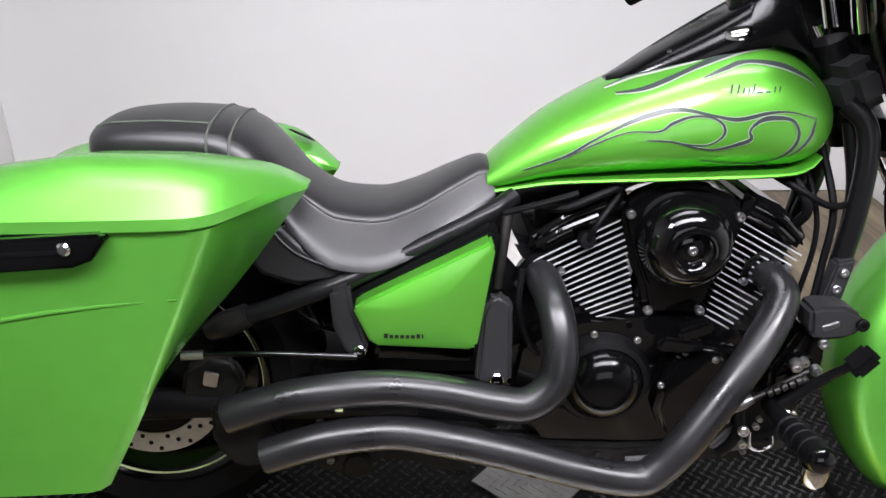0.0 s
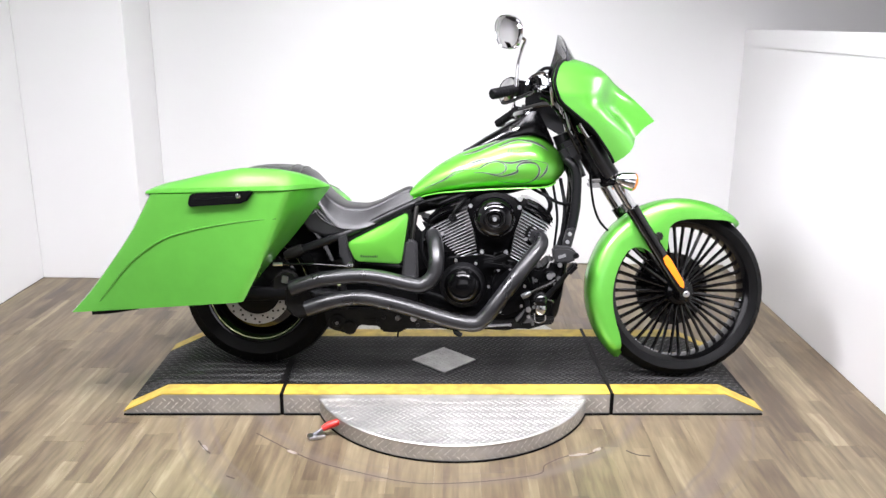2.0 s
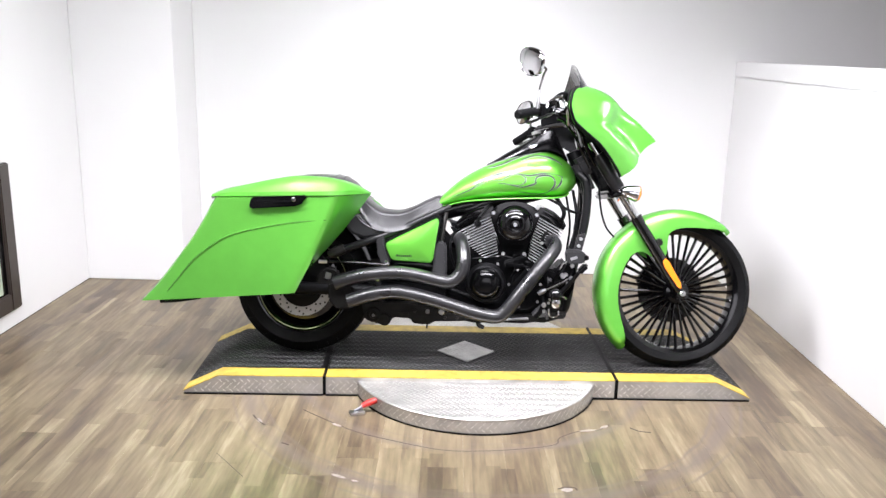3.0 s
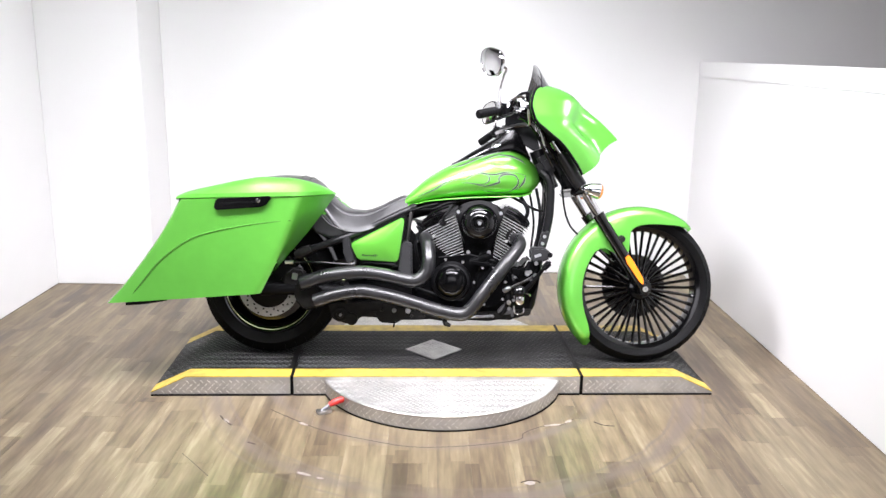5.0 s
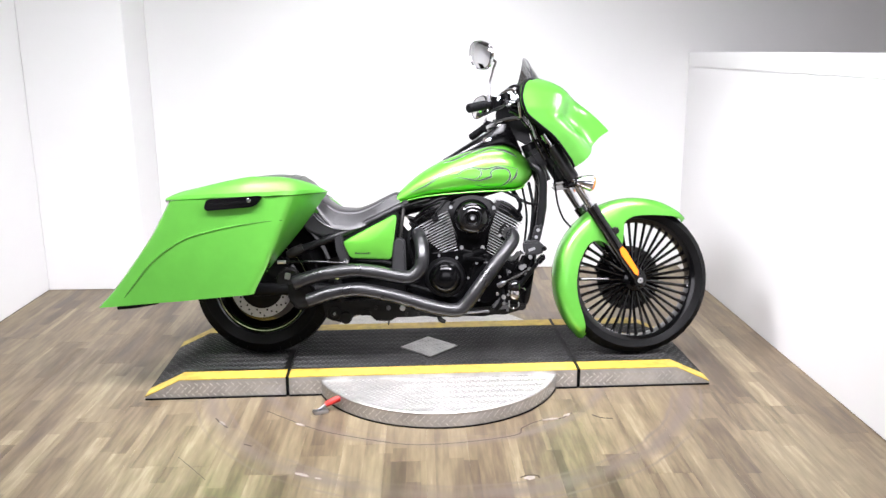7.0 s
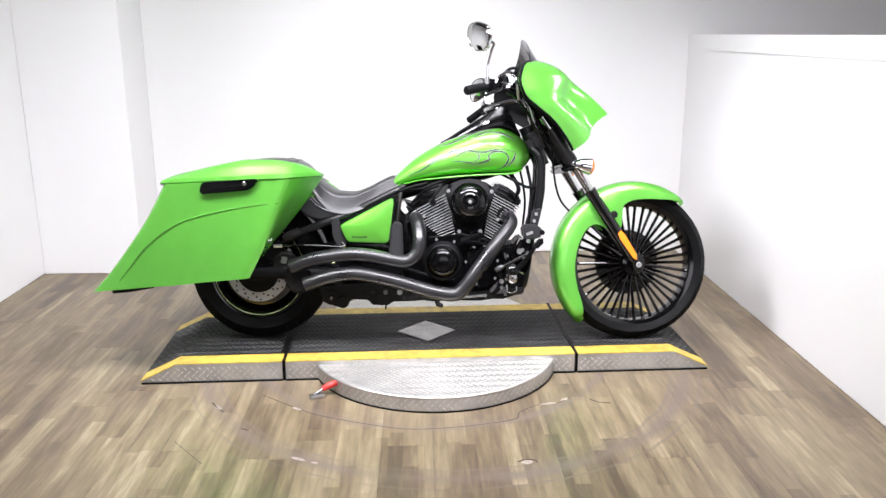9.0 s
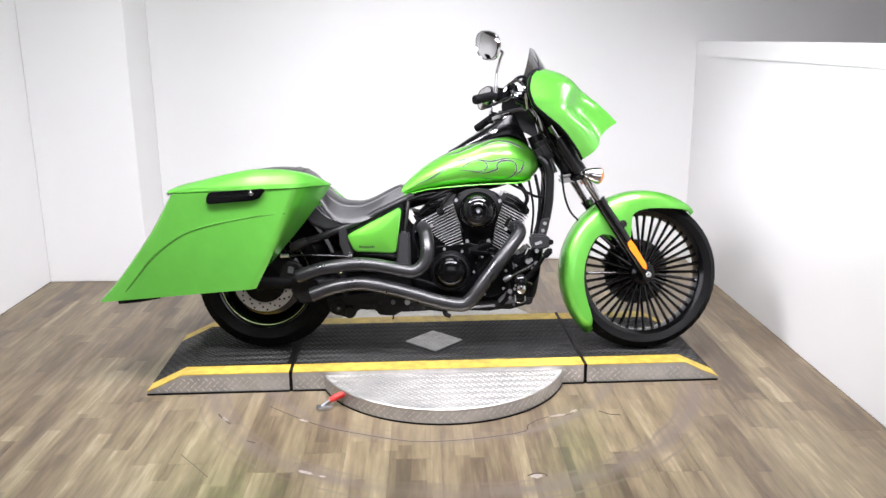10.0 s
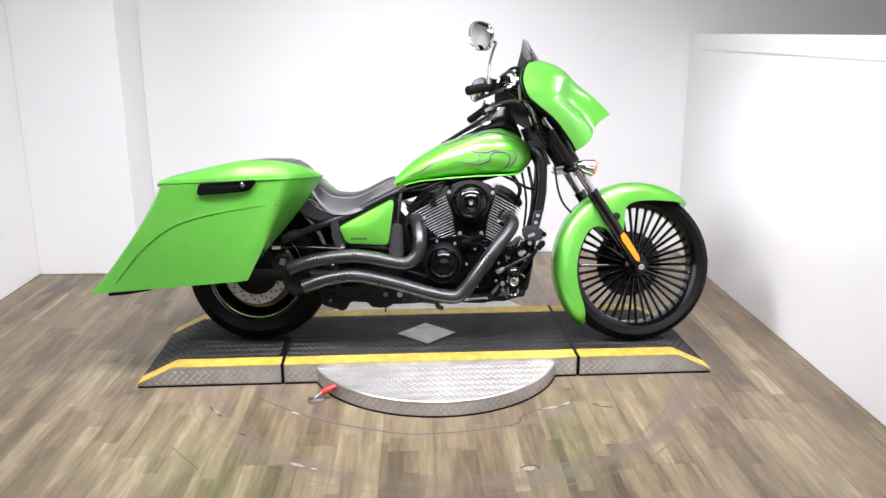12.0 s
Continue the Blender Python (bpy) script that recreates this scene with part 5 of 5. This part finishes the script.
part("cover_dome", lathe([(0.0000, -0.184), (0.0140, -0.186), (0.0220, -0.183), (0.0300, -0.195), (0.0360, -0.198), (0.0450, -0.197), (0.0580, -0.190), (0.0690, -0.176), (0.0760, -0.156), (0.0790, -0.128), (0.0000, -0.126)], (AC[0], 0, AC[1]), (0, 1, 0), 64), BLACK_GLOSS, ac, "round polished black cover")
part("cover_ring", lathe([(0.031, -0.1955), (0.034, -0.2005), (0.038, -0.1985), (0.035, -0.195)], (AC[0], 0, AC[1]), (0, 1, 0), 48, closed_profile=True), BLACK_GLOSS, ac)
part("cover_screw", bolt((AC[0], -0.184, AC[1]), 0.008, 0.007), BRUSHED, ac)
for x, z in ((-0.010, 0.657), (0.174, 0.654), (0.037, 0.483), (0.127, 0.484)):
    part("cover_bolt", bolt((x, -0.129, z), 0.008, 0.009), BRUSHED, ac, "bright cap screw")

# exhaust
up = part("exhaust_pipe", tube([(-0.155, -0.08, 0.535), (-0.147, -0.14, 0.537), (-0.136, -0.200, 0.512), (-0.129, -0.238, 0.458), (-0.139, -0.252, 0.405), (-0.180, -0.258, 0.371), (-0.24, -0.26, 0.376), (-0.33, -0.26, 0.394), (-0.42, -0.26, 0.400), (-0.54, -0.26, 0.386), (-0.61, -0.26, 0.367), (-0.667, -0.26, 0.347)], 0.029, 24, 8, caps=False), BLACK_SATIN, bike, "satin black upper exhaust pipe")
low = part("exhaust_pipe", tube([(0.232, -0.08, 0.545), (0.250, -0.122, 0.540), (0.252, -0.165, 0.513), (0.19, -0.222, 0.437), (0.10, -0.258, 0.318), (0.050, -0.262, 0.254), (0.008, -0.264, 0.232), (-0.09, -0.264, 0.248), (-0.23, -0.264, 0.288), (-0.37, -0.264, 0.318), (-0.44, -0.264, 0.318), (-0.52, -0.264, 0.303), (-0.608, -0.264, 0.273)], 0.029, 24, 8, caps=False), BLACK_SATIN, bike, "satin black lower exhaust pipe")
part("outlet", tube([(-0.664, -0.26, 0.348), (-0.61, -0.26, 0.367)], 0.0255, 24, 1, caps=False), BLACK_MATT, up, "dark pipe outlet")
part("outlet", tube([(-0.605, -0.264, 0.274), (-0.55, -0.264, 0.293)], 0.0255, 24, 1, caps=False), BLACK_MATT, low, "dark pipe outlet")
for p, x, z in ((up, -0.152, 0.536), (low, 0.238, 0.545)):
    part("exhaust_flange", lathe([(0.03, -0.006), (0.043, -0.006), (0.043, 0.006), (0.03, 0.006)], (x, -0.106, z), (0.15, -0.98, 0.0), 28, closed_profile=True), BLACK_GLOSS, p)
    for s in (-1, 1):
        part("flange_nut", bolt((x + 0.036 * s, -0.112, z + 0.012 * s), 0.007, 0.012), BRUSHED, p)
part("pipe_carrier", slab([(-0.70, 0.345), (-0.66, 0.360), (-0.60, 0.335), (-0.575, 0.29), (-0.60, 0.235), (-0.66, 0.225), (-0.70, 0.27)], -0.235, -0.20, "y", 0.010, segs=3), GRIME, bike, "black carrier plate behind the pipe ends")
part("heat_tag", block((-0.484, -0.276, 0.368), (0.012, 0.004, 0.007), 0.0005, (40, 0, 0)), LIME_LINE, up, "tiny yellow warning tag")
# pale plate put across the gap between rear cylinder and frame
part("gap_plate", slab([(-0.225, 0.598), (-0.205, 0.62), (-0.195, 0.60), (-0.175, 0.565), (-0.150, 0.545), (-0.165, 0.53), (-0.195, 0.545), (-0.222, 0.575)], -0.105, -0.07, "y", 0.006), PALE_PLATE, bike, "pale plate between rear cylinder and frame")

# lower front: pedal, horn, regulator
mount = part("peg_mount", slab([(0.297, 0.508), (0.315, 0.514), (0.357, 0.514), (0.386, 0.500), (0.392, 0.486), (0.388, 0.466), (0.359, 0.455), (0.318, 0.452), (0.302, 0.463)], -0.185, -0.125, "y", 0.007), GREY_PLASTIC, bike, "charcoal forward peg mount")
part("mount_slot", block((0.334, -0.1855, 0.480), (0.030, 0.004, 0.012), 0.0015, (0, -20, 0)), BRUSHED, mount, "bright worn slot")
part("mount_bolt", bolt((0.386, -0.185, 0.484), 0.011, 0.008), BLACK_MATT, mount)
part("mount_nut", bolt((0.328, -0.18, 0.447), 0.009, 0.010), BRUSHED, mount)
pedal = part("brake_pedal", tube([(0.358, -0.235, 0.435), (0.335, -0.205, 0.395), (0.305, -0.18, 0.350), (0.275, -0.17, 0.315)], [0.007, 0.009, 0.011, 0.013], 12, 5), BLACK_MATT, bike, "black brake pedal arm")
part("toe_pad", block((0.366, -0.24, 0.444), (0.050, 0.05, 0.022), 0.007, (0, -48, 0)), BLACK_MATT, pedal, "black rubber toe pad")
rod = part("linkage_rod", tube([(0.205, -0.185, 0.331), (0.25, -0.18, 0.353), (0.318, -0.17, 0.388)], 0.0055, 10, 3), DARK_STEEL, bike, "dark threaded pedal linkage rod")
part("rod_end", tube([(0.190, -0.186, 0.322), (0.205, -0.185, 0.331), (0.222, -0.183, 0.340)], [0.009, 0.011, 0.008], 12, 3), STEEL, rod)
for k in range(5):
    part("thread_nut", bolt((0.245 + 0.012 * k, -0.186, 0.3505 + 0.006 * k), 0.0072, 0.010, (0.89, 0.05, 0.45)), DARK_STEEL, rod)
for x, z, r in ((0.292, 0.402, 0.012), (0.328, 0.392, 0.010), (0.305, 0.408, 0.008), (0.312, 0.372, 0.007)):
    part("pivot_nut", bolt((x, -0.17, z), r, 0.014), BRUSHED, bike, "bright pivot nut")
part("peg_bracket", slab([(0.285, 0.43), (0.30, 0.46), (0.345, 0.455), (0.350, 0.40), (0.342, 0.345), (0.318, 0.30), (0.282, 0.30), (0.262, 0.33), (0.258, 0.38)], -0.16, -0.10, "y", 0.010), BLACK_GLOSS, bike, "black cast peg bracket")
peg = part("foot_peg", tube([(0.262, -0.16, 0.318), (0.256, -0.24, 0.328), (0.25, -0.33, 0.345), (0.248, -0.385, 0.352)], [0.013, 0.018, 0.022, 0.022], 20, 4), BLACK_MATT, bike, "black rubber forward foot peg")
for k in range(4):
    part("peg_ring", lathe([(0.021, -0.004), (0.0245, -0.002), (0.0245, 0.002), (0.021, 0.004)], (0.254 - 0.0015 * k, -0.27 - 0.028 * k, 0.334 + 0.005 * k), (-0.03, -0.98, 0.17), 20, closed_profile=True), BLACK_MATT, peg)
part("peg_cap", lathe([(0, 0.012), (0.012, 0.011), (0.019, 0.006), (0.021, 0.0), (0, 0.0)], (0.248, -0.385, 0.352), (-0.03, -0.98, 0.17), 24), BLACK_GLOSS, peg)
part("peg_feeler", lathe([(0, -0.034), (0.010, -0.033), (0.017, -0.026), (0.020, -0.012), (0.019, 0.0), (0, 0.004)], (0.249, -0.372, 0.332), (0.02, 0.05, 1), 24), CHROME, peg, "chrome peg end weight")
part("clamp_ring", tube([(0.268, -0.172, 0.304), (0.276, -0.182, 0.312), (0.288, -0.186, 0.315), (0.300, -0.184, 0.312), (0.308, -0.176, 0.303)], 0.0042, 8, 4), CHROME, bike, "bright clamp ring")
part("stand_lever", tube([(0.205, -0.165, 0.325), (0.213, -0.17, 0.28), (0.205, -0.17, 0.245), (0.185, -0.165, 0.218)], 0.010, 12, 6), BLACK_MATT, bike)
part("stand_loop", tube([(0.240, -0.155, 0.255), (0.243, -0.16, 0.228), (0.262, -0.16, 0.221), (0.281, -0.16, 0.230), (0.282, -0.155, 0.248)], 0.0038, 8, 5), CHROME, bike, "chrome wire loop")
for x, z, r in ((0.216, 0.275, 0.010), (0.217, 0.248, 0.007), (0.236, 0.285, 0.006), (0.240, 0.300, 0.005)):
    part("lever_bolt", bolt((x, -0.182, z), r, 0.008), BRUSHED, bike)
part("lower_bracket", slab([(0.165, 0.225), (0.185, 0.25), (0.205, 0.275), (0.222, 0.27), (0.225, 0.24), (0.25, 0.222), (0.20, 0.216)], -0.165, -0.12, "y", 0.006), STEEL, bike, "dull grey lower bracket")
part("front_cover", block((0.262, -0.095, 0.275), (0.085, 0.07, 0.10), 0.012, (0, 10, 0)), GRIME, bike, "black lower front cover")
for pts, r in (([(0.33, -0.05, 0.76), (0.345, -0.10, 0.66), (0.338, -0.11, 0.56), (0.325, -0.12, 0.45)], 0.007), ([(0.30, -0.04, 0.75), (0.312, -0.10, 0.67), (0.318, -0.11, 0.60), (0.31, -0.10, 0.5)], 0.005), ([(0.20, -0.08, 0.735), (0.27, -0.12, 0.70), (0.325, -0.12, 0.672), (0.385, -0.08, 0.665)], 0.006), ([(0.245, -0.06, 0.745), (0.275, -0.11, 0.70), (0.290, -0.12, 0.66), (0.272, -0.08, 0.61)], 0.009), ([(-0.17, -0.10, 0.66), (-0.12, -0.13, 0.665), (-0.06, -0.13, 0.690), (0.0, -0.10, 0.705)], 0.007), ([(-0.22, -0.13, 0.655), (-0.16, -0.14, 0.675), (-0.10, -0.13, 0.69)], 0.006), ([(-0.185, -0.14, 0.56), (-0.19, -0.15, 0.50), (-0.175, -0.15, 0.44), (-0.15, -0.14, 0.40)], 0.006)):
    part("wiring_hose", tube(pts, r, 8, 6), BLACK_MATT, bike, "black hose")
bent("downtube_cover", [(0.35, 0.07, 0.835), (0.378, 0.088, 0.805), (0.388, 0.096, 0.75), (0.384, 0.102, 0.65), (0.374, 0.105, 0.575)], 0.0185, FRAME_BLACK, "black downtube")
part("downtube_plate", slab([(0.352, 0.575), (0.385, 0.582), (0.372, 0.505), (0.336, 0.50)], -0.135, -0.105, "y", 0.004), GREY_PLASTIC, bike, "charcoal downtube bracket")
for x, z in ((0.365, 0.558), (0.357, 0.528)):
    part("bracket_bolt", bolt((x, -0.135, z), 0.0075, 0.006), BRUSHED, bike)
# black slab added to keep the space between pipe and cradle dark
part("front_infill", slab([(0.19, 0.43), (0.265, 0.415), (0.298, 0.45), (0.316, 0.45), (0.325, 0.30), (0.29, 0.20), (0.20, 0.19)], -0.09, 0.09, "y", 0.015), BLACK_MATT, bike, "added black infill ahead of the engine")
for x, z in ((0.245, 0.375), (0.275, 0.39), (0.30, 0.355), (0.225, 0.30), (0.285, 0.285), (0.232, 0.24)):
    part("case_bolt", bolt((x, -0.10, z), 0.006, 0.02), BRUSHED, bike)
# underside
rail = part("under_rail", slab([(-0.40, 0.26), (-0.57, 0.245), (-0.552, 0.176), (-0.52, 0.166), (-0.49, 0.157), (-0.451, 0.156), (-0.428, 0.190), (-0.354, 0.187), (-0.342, 0.166), (-0.300, 0.163), (-0.264, 0.165), (-0.253, 0.179), (-0.178, 0.181), (-0.12, 0.186), (-0.077, 0.180), (0.03, 0.186), (0.132, 0.184), (0.18, 0.192), (0.224, 0.191), (0.283, 0.210), (0.312, 0.212), (0.318, 0.24), (0.20, 0.228), (0.0, 0.214), (-0.20, 0.225), (-0.25, 0.25)], -0.15, -0.115, "y", 0.005), GRIME, bike, "grimy black lower frame rail")
part("gusset_boss", lathe([(0, -0.014), (0.014, -0.014), (0.017, -0.008), (0.030, -0.006), (0.034, 0.0), (0, 0.0)], (-0.515, -0.15, 0.199), (0, 1, 0), 28), GRIME, rail, "round gusset boss")
part("boss_bolt", bolt((-0.513, -0.164, 0.198), 0.007, 0.005), STEEL, rail)
part("gusset_boss", lathe([(0, -0.010), (0.022, -0.010), (0.028, -0.004), (0.028, 0.0), (0, 0.0)], (-0.466, -0.15, 0.180), (0, 1, 0), 24), GRIME, rail)
for x, z, r, m in ((-0.219, 0.222, 0.012, BRUSHED), (-0.203, 0.196, 0.008, DARK_STEEL), (-0.335, 0.222, 0.008, DARK_STEEL), (-0.28, 0.222, 0.010, STEEL), (-0.15, 0.198, 0.006, DARK_STEEL), (-0.03, 0.200, 0.007, DARK_STEEL), (0.15, 0.207, 0.006, STEEL), (0.235, 0.213, 0.006, STEEL)):
    part("rail_bolt", bolt((x, -0.15, z), r, 0.008), m, rail)
part("rail_clamp", block((-0.38, -0.148, 0.205), (0.05, 0.02, 0.03), 0.006, (0, -6, 0)), GRIME, rail)
part("rail_clamp", block((-0.10, -0.146, 0.200), (0.07, 0.016, 0.022), 0.005, (0, 4, 0)), GRIME, rail)
part("link_rod", tube([(0.02, -0.158, 0.197), (0.09, -0.16, 0.205), (0.153, -0.158, 0.210)], 0.006, 8, 3), STEEL, rail)
part("peg_stub", tube([(-0.062, -0.12, 0.185), (-0.055, -0.13, 0.166), (-0.034, -0.135, 0.158)], [0.010, 0.011, 0.008], 10, 3), GRIME, rail)
part("overflow_hose", tube([(-0.278, -0.13, 0.175), (-0.283, -0.13, 0.143)], 0.0035, 6, 1), BLACK_MATT, rail)
stand = part("side_stand", tube([(-0.60, 0.13, 0.20), (-0.68, 0.20, 0.10), (-0.74, 0.255, 0.0)], 0.012, 12, 4), DARK_STEEL, bike, "steel side stand")
part("stand_foot", block((-0.74, 0.262, -0.003), (0.06, 0.035, 0.008), 0.003, (-7.5, 0, 0)), DARK_STEEL, stand)

# ---- floor planks ----
tagged(part("floor", block(((X0 + XFAR) / 2, (Y0 + Y1) / 2, -0.06), (XFAR - X0, Y1 - Y0, 0.1), 0), BLACK_MATT), "tan wood-look vinyl plank floor worn in a ring", "floor", kind="structure")
floor = bpy.data.objects["floor"]
PW, PL = 0.152, 1.22


def plank_mesh(length, width):
    bm = slab([(0.0001, 0.0001), (width - 0.0001, 0.0001), (width - 0.0001, length - 0.0001), (0.0001, length - 0.0001)], -0.01, 0.0, "z", 0.0003, segs=1)
    return finish("plank", bm, PLANK)


rnd = random.Random(4)
meshes = {}
cols = int((X1 - X0) / PW) + 1
for c in range(cols):
    x = X0 + c * PW
    w = min(PW, X1 - x)
    y = Y0 - rnd.random() * PL
    while y < Y1:
        a, b = max(y, Y0), min(y + PL, Y1)
        if b - a > 0.02:
            key = (round(b - a, 3), round(w, 3))
            if key not in meshes:
                meshes[key] = plank_mesh(b - a, w)
            ob = new("plank", meshes[key])
            ob.location = (x, a, 0)
            ob.parent = floor
        y += PL
part("next_bay_floor", block(((X1 + XFAR) / 2, (Y0 + Y1) / 2, -0.005), (XFAR - X1, Y1 - Y0, 0.01), 0), PLANK, floor)


# cracks and scuffs worn into the vinyl
CRACK = material("dark_floor_crack", (0.075, 0.06, 0.048), 0.8)
SCUFF = material("pale_floor_scuff", (0.25, 0.225, 0.20), 0.6, 0.0, 0.0, 0.3, 60)


def floor_crack(pts, r):
    bm = tube([(x, y, 0.0) for x, y in pts], r, 5, 4)
    for v in bm.verts:
        v.co.z *= 0.4
    part("floor_crack", bm, CRACK, floor, "thin dark crack in the vinyl")


def floor_scuff(x, y, length, width, turn):
    rim = [(length * math.cos(a) * (1 + 0.3 * rnd.random()), width * math.sin(a) * (1 + 0.5 * rnd.random())) for a in (2 * math.pi * k / 14 for k in range(14))]
    ca, sa = math.cos(radians(turn)), math.sin(radians(turn))
    part("floor_scuff", slab([(x + u * ca - v * sa, y + u * sa + v * ca) for u, v in rim], 0.0, 0.0008, "z", 0), SCUFF, floor, "pale worn scuff")


floor_crack([(-0.672, -0.141), (-0.551, -0.241), (-0.438, -0.324), (-0.304, -0.385), (-0.105, -0.453), (0.062, -0.45), (0.217, -0.421), (0.32, -0.385), (0.34, -0.332), (0.422, -0.27), (0.498, -0.257), (0.551, -0.208)], 0.0022)
floor_crack([(0.63, -0.228), (0.661, -0.256), (0.704, -0.265)], 0.0032)
floor_crack([(-0.861, -0.202), (-0.83, -0.25), (-0.797, -0.287)], 0.003)
floor_crack([(-0.702, -0.429), (-0.672, -0.445)], 0.003)
floor_crack([(-0.918, -0.521), (-0.848, -0.604), (-0.783, -0.683)], 0.0012)
floor_crack([(0.288, -0.708), (0.315, -0.694), (0.345, -0.697), (0.352, -0.712)], 0.003)
for x, y, l, w, turn in ((-0.46, -0.662, 0.025, 0.006, -25), (0.318, -0.712, 0.018, 0.010, 10), (-0.52, -0.27, 0.02, 0.006, -35), (0.46, -0.262, 0.03, 0.006, 12), (0.53, -0.225, 0.018, 0.006, 40), (-0.825, -0.25, 0.022, 0.006, -55), (-0.40, -0.69, 0.012, 0.004, -20)):
    floor_scuff(x, y, l, w, turn)
